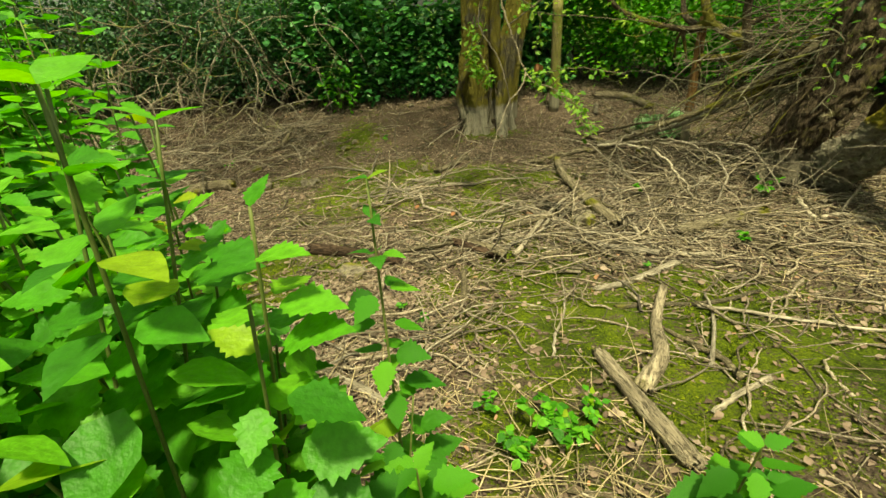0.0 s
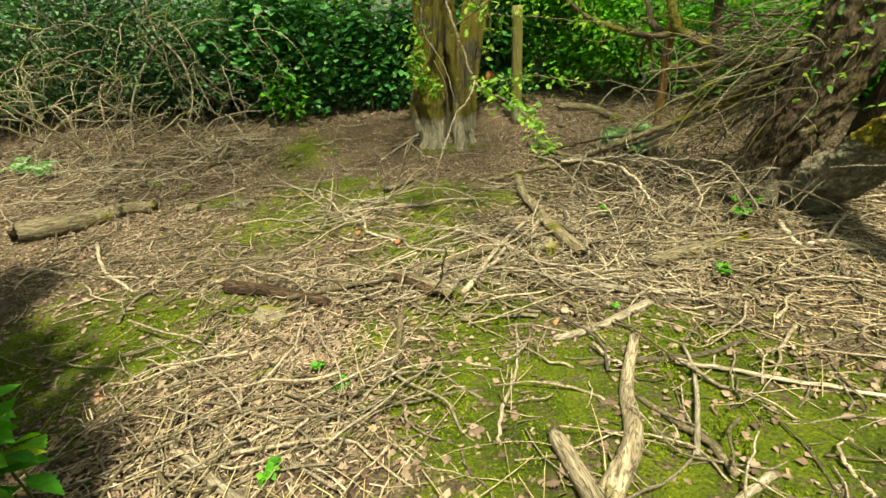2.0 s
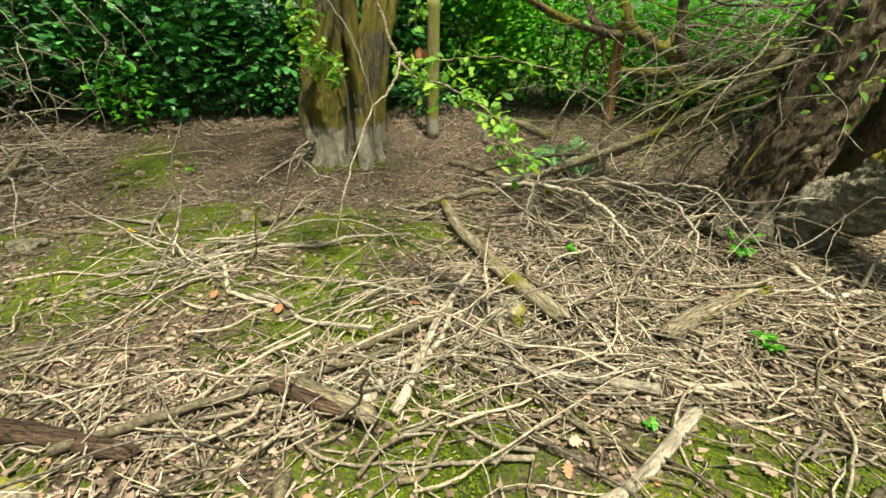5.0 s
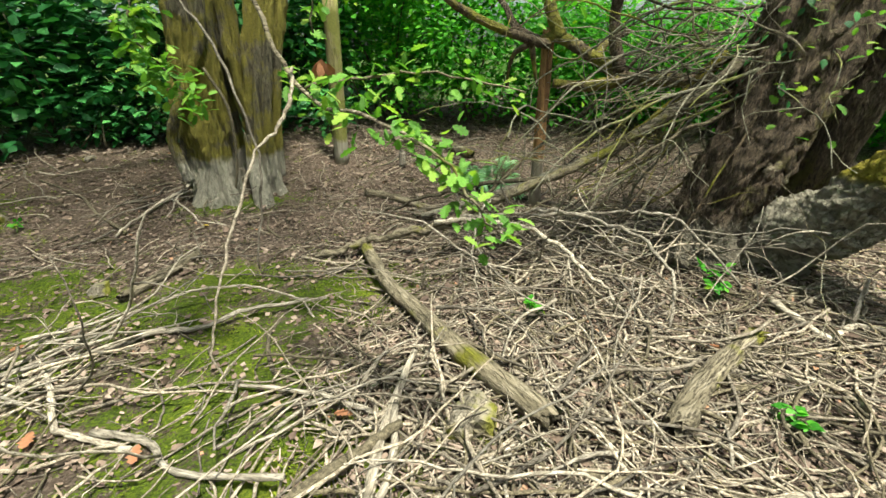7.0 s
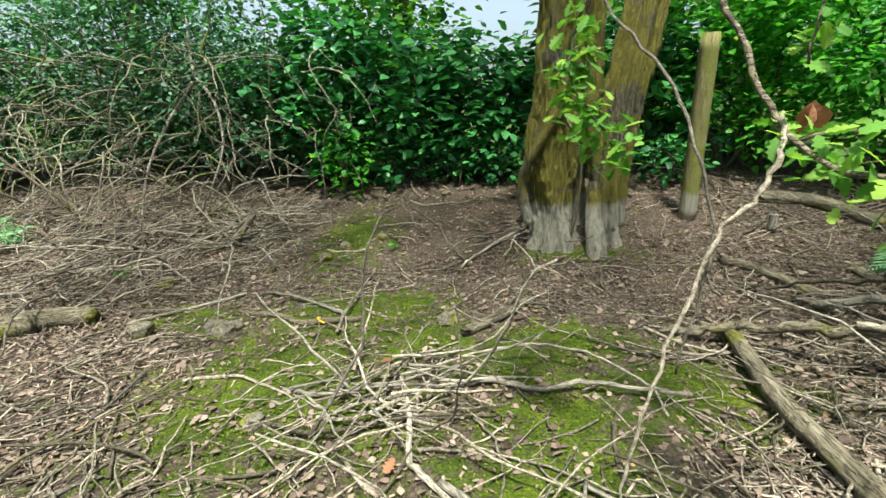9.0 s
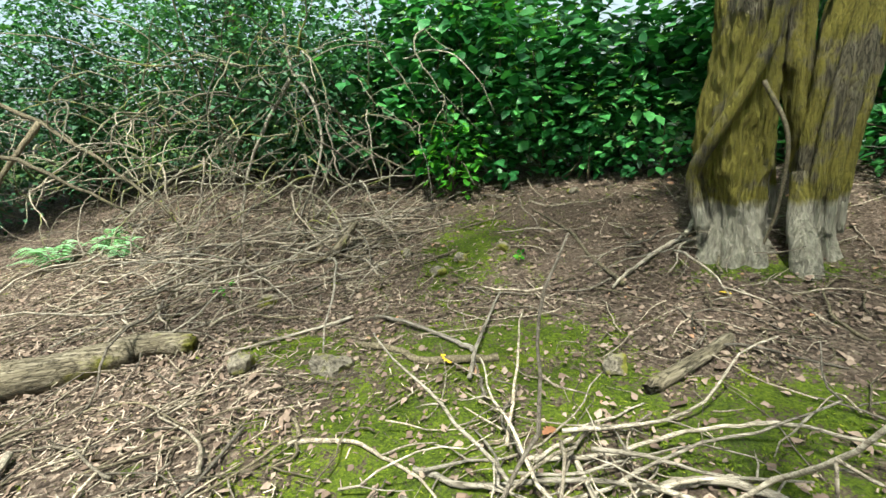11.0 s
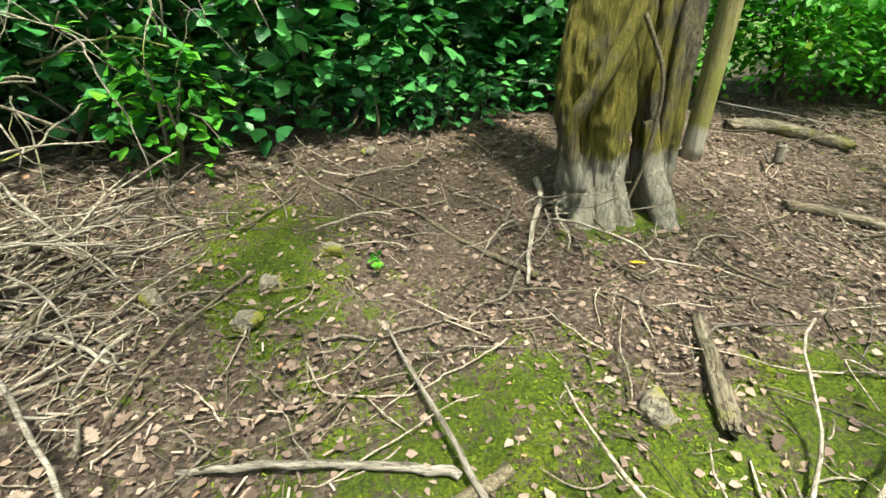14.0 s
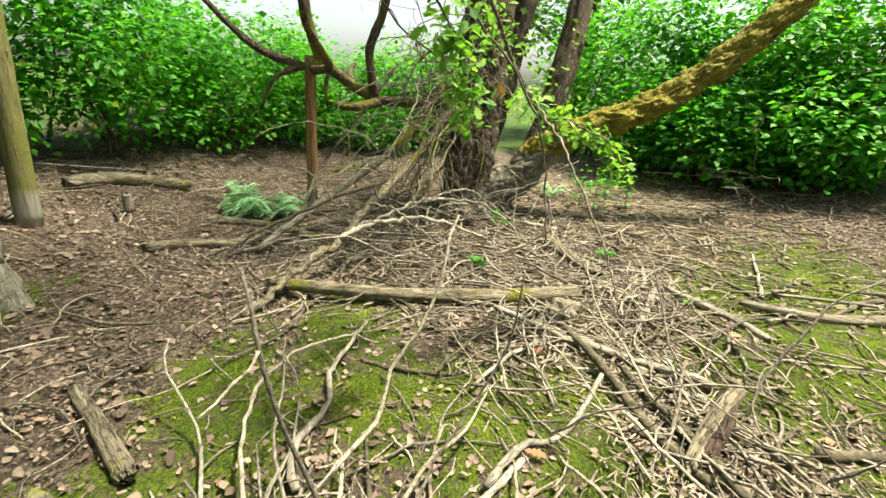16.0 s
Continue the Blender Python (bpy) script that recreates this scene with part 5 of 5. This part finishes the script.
# ---- stones ----
def stone(x, y, sx, sy, sz, seed, label):
    bm = bmesh.new()
    bmesh.ops.create_icosphere(bm, subdivisions=3, radius=1.0)
    for v in bm.verts:
        n = noise.noise(v.co * 1.1 + Vector((seed * 7.1, 0, 0))) * 0.6 + noise.noise(v.co * 2.3 + Vector((0, 0, seed * 5.3))) * 0.2 + noise.noise(v.co * 4 + Vector((0, seed * 3.0, 0))) * 0.08
        v.co = Vector((max(-1.02, min(1.02, v.co.x * (1 + n))) * sx, max(-1.02, min(1.02, v.co.y * (1 + n))) * sy, max(-0.9, min(0.78, v.co.z * (1 + n))) * sz))
    me = bpy.data.meshes.new("stone")
    bm.to_mesh(me)
    bm.free()
    me.materials.append(ROCK)
    ob = new("stone", me)
    ob.matrix_basis = pose(x, y, gz(x, y) + sz * 0.25, 0, 0, seed * 47)
    return tagged(ob, label, "stone", "stones on the pond bed")


for k, (x, y, a, b, c) in enumerate(((1.17, 5.27, 0.12, 0.10, 0.10), (-0.38, 7.05, 0.065, 0.055, 0.06), (-2.27, 6.68, 0.09, 0.07, 0.08), (-1.76, 6.78, 0.11, 0.08, 0.07), (-0.79, 9.27, 0.07, 0.05, 0.04), (-1.96, 8.18, 0.06, 0.04, 0.04), (-1.21, 8.32, 0.06, 0.05, 0.04),
                                     (-2.68, 7.37, 0.07, 0.06, 0.06), (-1.6, 7.95, 0.06, 0.05, 0.04), (-1.5, 8.15, 0.05, 0.05, 0.04), (-0.74, 4.6, 0.13, 0.07, 0.05), (-0.55, 4.0, 0.09, 0.07, 0.02), (-1.05, 6.0, 0.05, 0.04, 0.04), (0.5, 5.0, 0.05, 0.04, 0.03))):
    stone(x, y, a, b, c, k + 1, "dull grey-brown stone half sunk in the moss" if k < 4 else "small dull stone on the bare soil")


# ---- litter ----
SPOTS = ((0.1, 4.98, 0.75, 0.2), (1.4, 5.0, 0.6, 0.35), (1.3, 5.5, 0.6, 0.4), (1.8, 5.8, 0.7, 0.6), (2.3, 6.6, 0.6, 0.6), (-3.2, 7.9, 1.1, 0.7), (-2.6, 8.5, 0.7, 0.3), (-0.5, 3.7, 0.6, 0.4), (1.9, 3.7, 0.6, 0.5), (2.6, 5.2, 0.6, 0.5), (-1.7, 5.4, 0.8, 0.5), (3.6, 4.2, 0.6, 0.8))


def litter_places(rng, count, spread_share, spots=SPOTS):
    k = rng.integers(0, len(spots), count)
    s = np.array(spots)[k]
    xy = s[:, :2] + rng.normal(0, 1, (count, 2)) * s[:, 2:]
    wide = rng.random(count) < spread_share
    xy[wide] = np.stack([rng.uniform(-6.0, 5.0, wide.sum()), rng.uniform(2.0, 9.6, wide.sum())], axis=1)
    return xy


def twig_mass(name, count, lengths, radii, material, label, seed, share, rise=0.03, rings=6, sides=4, crook=0.22, spots=SPOTS):
    """Countless short twigs lying about, as one sheet of litter."""
    rng = np.random.default_rng(seed)
    xy = litter_places(rng, count, share, spots)
    keep = rng.random(count) > 0.02 + 0.7 * blobs(xy[:, 0], xy[:, 1], ((-0.2, 8.8, 1.2, 0.6),)) + 0.84 * moss_at(xy[:, 0], xy[:, 1])
    xy = xy[keep]
    n = len(xy)
    ln = lengths[0] + (lengths[1] - lengths[0]) * rng.random(n) ** 1.4
    u = np.linspace(-0.5, 0.5, rings)
    heading = rng.uniform(0, 2 * np.pi, n)[:, None] + np.cumsum(rng.normal(0, crook, (n, rings)), axis=1) + rng.normal(0, 1.3 * crook, n)[:, None] * u[None, :] * 2
    d = np.stack([np.cos(heading), np.sin(heading)], axis=2)
    c2 = np.cumsum(d, axis=1) * (ln / (rings - 1))[:, None, None]
    c2 = xy[:, None, :] + c2 - c2.mean(axis=1)[:, None, :]
    side = np.stack([-d[:, :, 1], d[:, :, 0], np.zeros((n, rings))], axis=2)
    r = rng.uniform(*radii, n)[:, None] * np.linspace(1.15, 0.6, rings)[None, :]
    z = ground_z(c2[:, :, 0], c2[:, :, 1]) + r * 0.8 + 0.008 + (rng.random(n) ** 3 * rise)[:, None] + rng.normal(0, 0.12, n)[:, None] * u[None, :] * ln[:, None] * 0.5
    z = np.maximum(z, ground_z(c2[:, :, 0], c2[:, :, 1]) + 0.002)
    c = np.concatenate([c2, z[:, :, None]], axis=2)
    ang = np.linspace(0, 2 * np.pi, sides, endpoint=False)
    off = np.cos(ang)[None, None, :, None] * side[:, :, None, :] + np.sin(ang)[None, None, :, None] * np.array((0, 0, 1.0))[None, None, None, :]
    v = (c[:, :, None, :] + r[:, :, None, None] * off).reshape(-1, 3)
    j = np.arange(sides)
    quad = np.concatenate([np.stack([i * sides + j, i * sides + (j + 1) % sides, (i + 1) * sides + (j + 1) % sides, (i + 1) * sides + j], axis=1) for i in range(rings - 1)])
    f = (quad[None] + (np.arange(n) * rings * sides)[:, None, None]).reshape(-1, 4)
    return tagged(linked(name, v, f, material), label, "twigs", kind="stuff")


twig_mass("stick_litter", 620, (0.22, 0.95), (0.0035, 0.0085), STICK_WOOD, "crooked bleached sticks heaped over the pond bed", 506, 0.12, 0.07, 11, 6, 0.21)
twig_mass("stick_litter", 480, (0.25, 0.9), (0.0035, 0.008), BROWN_TWIG, "crooked damp brown sticks among the bleached ones", 507, 0.3, 0.05, 11, 6, 0.2)
twig_mass("twig_litter", 2100, (0.12, 0.6), (0.0022, 0.0052), TWIG_WOOD, "dry pale twigs strewn over the pond bed", 501, 0.3, 0.05, 8, 5)
twig_mass("twig_litter", 4000, (0.05, 0.24), (0.0012, 0.0032), TWIG_WOOD, "fine pale twig litter over the pond bed", 502, 0.5, 0.02)
twig_mass("twig_litter", 5000, (0.04, 0.17), (0.001, 0.0024), TWIG_WOOD, "hair-fine twig litter over the whole ground", 504, 0.95, 0.015, 4, 4)
twig_mass("twig_litter", 1500, (0.15, 0.6), (0.002, 0.005), TWIG_WOOD, "thin pale twigs scattered on the soil", 505, 0.9, 0.03, 8)
twig_mass("twig_litter", 2000, (0.10, 0.42), (0.002, 0.0055), BROWN_TWIG, "damp brown twigs strewn over the soil", 503, 0.6, 0.02, 8)


STRAW_SPOTS = ((-0.3, 3.3, 0.7, 0.5), (0.1, 2.9, 0.55, 0.35), (0.6, 2.6, 0.4, 0.2), (3.0, 4.1, 0.6, 0.4), (4.3, 3.9, 0.6, 0.5), (4.1, 4.9, 0.6, 0.5))
twig_mass("straw", 1500, (0.12, 0.5), (0.0012, 0.0032), STRAW, "dry straw-coloured dead stalks lying by the nettles", 508, 0.0, 0.05, 6, 4, 0.07, STRAW_SPOTS)


def leaf_litter(name, count, low, high, template, material, label, seed, share, shy=0.5):
    rng = np.random.default_rng(seed)
    xy = litter_places(rng, count, share)
    keep = rng.random(count) > shy * moss_at(xy[:, 0], xy[:, 1])
    xy = xy[keep]
    n = len(xy)
    z = ground_z(xy[:, 0], xy[:, 1]) + rng.uniform(0.004, 0.018, n)
    tips = np.concatenate([rng.normal(0, 1, (n, 2)), rng.normal(0, 0.22, (n, 1))], axis=1)
    v, f = many(template, np.column_stack([xy, z]), tips, rng.normal(0, 0.33, (n, 3)) + (0, 0, 1), rng.uniform(low, high, n))
    return tagged(linked(name, v, f, material), label, "leaf litter", kind="stuff")


leaf_litter("leaf_litter", 60000, 0.008, 0.028, CRUMB, DEAD_LEAF, "brown crumbs of dead leaf and bark covering the soil", 511, 0.92, 0.92)
leaf_litter("leaf_litter", 34000, 0.018, 0.048, SMALL_BLADE, DEAD_LEAF, "small brown dead leaves covering the soil", 513, 0.85, 0.62)
leaf_litter("leaf_litter", 2600, 0.045, 0.075, OAK_BLADE, DEAD_LEAF, "curled dry oak leaves on the soil", 512, 0.8, 0.8)


def moss_tufts(count, seed):
    """Tiny shoots that stand up out of the moss."""
    rng = np.random.default_rng(seed)
    spots = np.array(MOSS_BACK + MOSS_FRONT)
    s = spots[rng.choice(len(spots), count, p=(spots[:, 2] * spots[:, 3]) / (spots[:, 2] * spots[:, 3]).sum())]
    xy = s[:, :2] + rng.normal(0, 0.62, (count, 2)) * s[:, 2:]
    patch = np.array([noise.noise((x * 4, y * 4, 9)) + 0.6 * noise.noise((x * 13, y * 13, 5)) for x, y in xy])
    xy = xy[patch > -0.05]
    n = len(xy)
    z = ground_z(xy[:, 0], xy[:, 1]) + rng.uniform(-0.004, 0.012, n)
    v, f = many((CRUMB[0] * (0.7, 1, 1), CRUMB[1]), np.column_stack([xy, z]), rng.normal(0, 1, (n, 3)) * (1, 1, 0.5) + (0, 0, 0.35), rng.normal(0, 0.5, (n, 3)) + (0, 0, 1), rng.uniform(0.006, 0.017, n))
    return tagged(linked("moss", v, f, MOSS_SHOOT), "soft yellow-green moss shoots on the damp soil", "moss", kind="stuff")


moss_tufts(80000, 531)


def wood_chips(x, y, rx, ry, count, seed):
    """Pinkish splinters of crumbled wood."""
    rng = np.random.default_rng(seed)
    xy = np.array((x, y)) + rng.normal(0, 1, (count, 2)) * (rx, ry)
    z = ground_z(xy[:, 0], xy[:, 1]) + rng.uniform(0.006, 0.03, count)
    tips = np.concatenate([rng.normal(0, 1, (count, 2)), rng.normal(0, 0.15, (count, 1))], axis=1)
    v, f = many((CRUMB[0] * (0.28, 1, 0.6), CRUMB[1]), np.column_stack([xy, z]), tips, rng.normal(0, 0.3, (count, 3)) + (0, 0, 1), rng.uniform(0.02, 0.065, count))
    return tagged(linked("wood_chips", v, f, CHIP_WOOD), "pale pinkish wood chips and splinters on the ground", "wood chips", kind="stuff")


wood_chips(-0.5, 4.15, 0.33, 0.28, 2600, 521)
wood_chips(0.15, 5.05, 0.6, 0.16, 1500, 522)
wood_chips(-0.45, 3.4, 0.4, 0.3, 1300, 523)
wood_chips(1.4, 5.9, 0.3, 0.3, 900, 524)
wood_chips(-3.4, 7.2, 0.9, 0.6, 2200, 525)
wood_chips(-2.6, 6.3, 0.6, 0.4, 1200, 526)
for k, (x, y, m) in enumerate(((-1.22, 6.98, YELLOW_LEAF), (0.02, 5.62, COPPER_LEAF), (-0.35, 5.85, COPPER_LEAF), (0.75, 5.45, COPPER_LEAF), (-0.62, 6.5, COPPER_LEAF), (2.3, 5.2, COPPER_LEAF), (0.2, 7.75, YELLOW_LEAF))):
    v, f = many(OAK_BLADE, np.array([(x, y, gz(x, y) + 0.04)]), RNG.normal(0, 1, (1, 3)) * (1, 1, 0.1), np.array([(0.1, 0.1, 1.0)]), np.array([0.08]))
    tagged(linked("fallen_leaf", v, f, m), "single coloured fallen leaf on the twigs", "leaf", "coloured fallen leaves")

# ---- single dry twigs that can be counted ----
TWIGS = []
for k in range(36):
    trng = np.random.default_rng(600 + k)
    ln = trng.uniform(0.3, 0.95)
    turn = np.cumsum(trng.normal(0, 0.3, 7))
    turn -= turn.mean()
    pts = np.cumsum(np.stack([np.cos(turn), np.sin(turn), np.zeros(7)], axis=1), axis=0) * ln / 6
    pts += np.array((-pts[:, 0].mean(), -pts[:, 1].mean(), 0)) + np.stack([np.zeros(7), np.zeros(7), np.abs(trng.normal(0, 0.015, 7))], axis=1)
    pieces = [tube(curve_points(pts, 4), trng.uniform(0.005, 0.013), 0.0035, 7, 0.14, 0.004, trng)]
    for _ in range(int(trng.integers(0, 3))):
        s = pts[trng.integers(1, 6)]
        pieces.append(tube(curve_points([s, s + (0.07, trng.choice((-0.08, 0.08)), 0.01), s + (0.16, trng.choice((-0.15, 0.15)), 0.0)], 3), 0.005, 0.0025, 5, 0.1))
    tv, tf = joined(pieces)
    tme = bpy.data.meshes.new("fallen_twig")
    tme.from_pydata(tv.tolist(), [], tf)
    tme.materials.append(TWIG_WOOD if k % 4 else BROWN_TWIG)
    tme.polygons.foreach_set("use_smooth", [True] * len(tme.polygons))
    TWIGS.append(tme)
trng = np.random.default_rng(700)
spots = litter_places(trng, 250, 0.4)
for k, (x, y) in enumerate(spots):
    if not (-5 < x < 4.5 and 2.4 < y < 9.2):
        continue
    ob = new("fallen_twig", TWIGS[k % len(TWIGS)])
    slope = math.degrees(math.atan2(gz(x, y + 0.1) - gz(x, y - 0.1), 0.2))
    ob.matrix_basis = pose(float(x), float(y), gz(x, y) + 0.012, slope, 0, float(trng.uniform(0, 360)))
    tagged(ob, "dry bent grey-brown twig lying on the litter", "twig", "fallen twigs")


# ---- trees and bushes round the place ----
def far_tree(x, y, height, width, seed, leaves=3600):
    rng = np.random.default_rng(seed)
    z = gz(np.clip(x, -9, 9), np.clip(y, -3, 13))
    t = base("woodland_tree", x, y, z, "leafy green tree behind the hedge", "tree", "trees round the pond")
    top = (x + rng.normal(0, 0.4), y + rng.normal(0, 0.4), z + height)
    linked("trunk", *tube(curve_points([(x, y, z - 0.1), (x + rng.normal(0, 0.2), y + rng.normal(0, 0.2), z + height * 0.5), top], 7), (0.2, 0.15), 0.05, 12, 0.06, 0, rng, 0.05), DARK_BARK, t)
    for _ in range(6):
        a = rng.uniform(0, 6.28)
        s = np.array((x, y, z + height * rng.uniform(0.3, 0.7)))
        e = s + np.array((math.cos(a) * width * 0.7, math.sin(a) * width * 0.7, height * rng.uniform(0.1, 0.3)))
        linked("limb", *tube(curve_points([s, (s + e) / 2 + rng.normal(0, 0.2, 3), e], 6), 0.07, 0.015, 8, 0.08), DARK_BARK, t)
    crown("crown", t, puffs(rng, x, y, z + height * 0.62, width, width, height * 0.42, 110), leaves, (0.36, 0.36, 0.24), CROWN_LEAF, 0.10, 0.19, MID_BLADE, seed + 1)
    return t


for k, (x, y, h, w) in enumerate(((-6.9, 12.2, 6.4, 2.4), (-2.3, 12.8, 5.2, 1.5), (1.8, 13.0, 5.5, 1.5), (3.4, 13.0, 4.2, 1.7), (10.5, 3.4, 5.0, 2.2), (-9.5, 8.0, 6.0, 2.3), (-9.0, 4.0, 5.5, 2.2), (-6.5, 0.5, 5.0, 2.2), (-2.5, -4.0, 5.0, 2.2), (2.5, -4.5, 5.0, 2.2))):
    far_tree(x, y, h, w, 800 + 2 * k)
for k, (x, y) in enumerate(((-5.6, 2.6), (-4.4, 0.6), (-2.0, -1.6), (0.8, -2.2), (3.2, -1.6), (-8.6, 11.0), (-4.0, 11.7), (-5.4, 11.5), (-6.8, 11.0), (-1.4, 11.6), (0.9, 11.8), (-3.0, 11.6), (2.6, 11.8))):
    shrub("background_bush", x, y, 1.1, 0.9, 1.9, 1500, 0.08, 0.15, CROWN_LEAF, "rounded green bush closing off the clearing", 900 + k, MID_BLADE, 0.05, 0.2, 4, "bush", "bushes round the clearing")
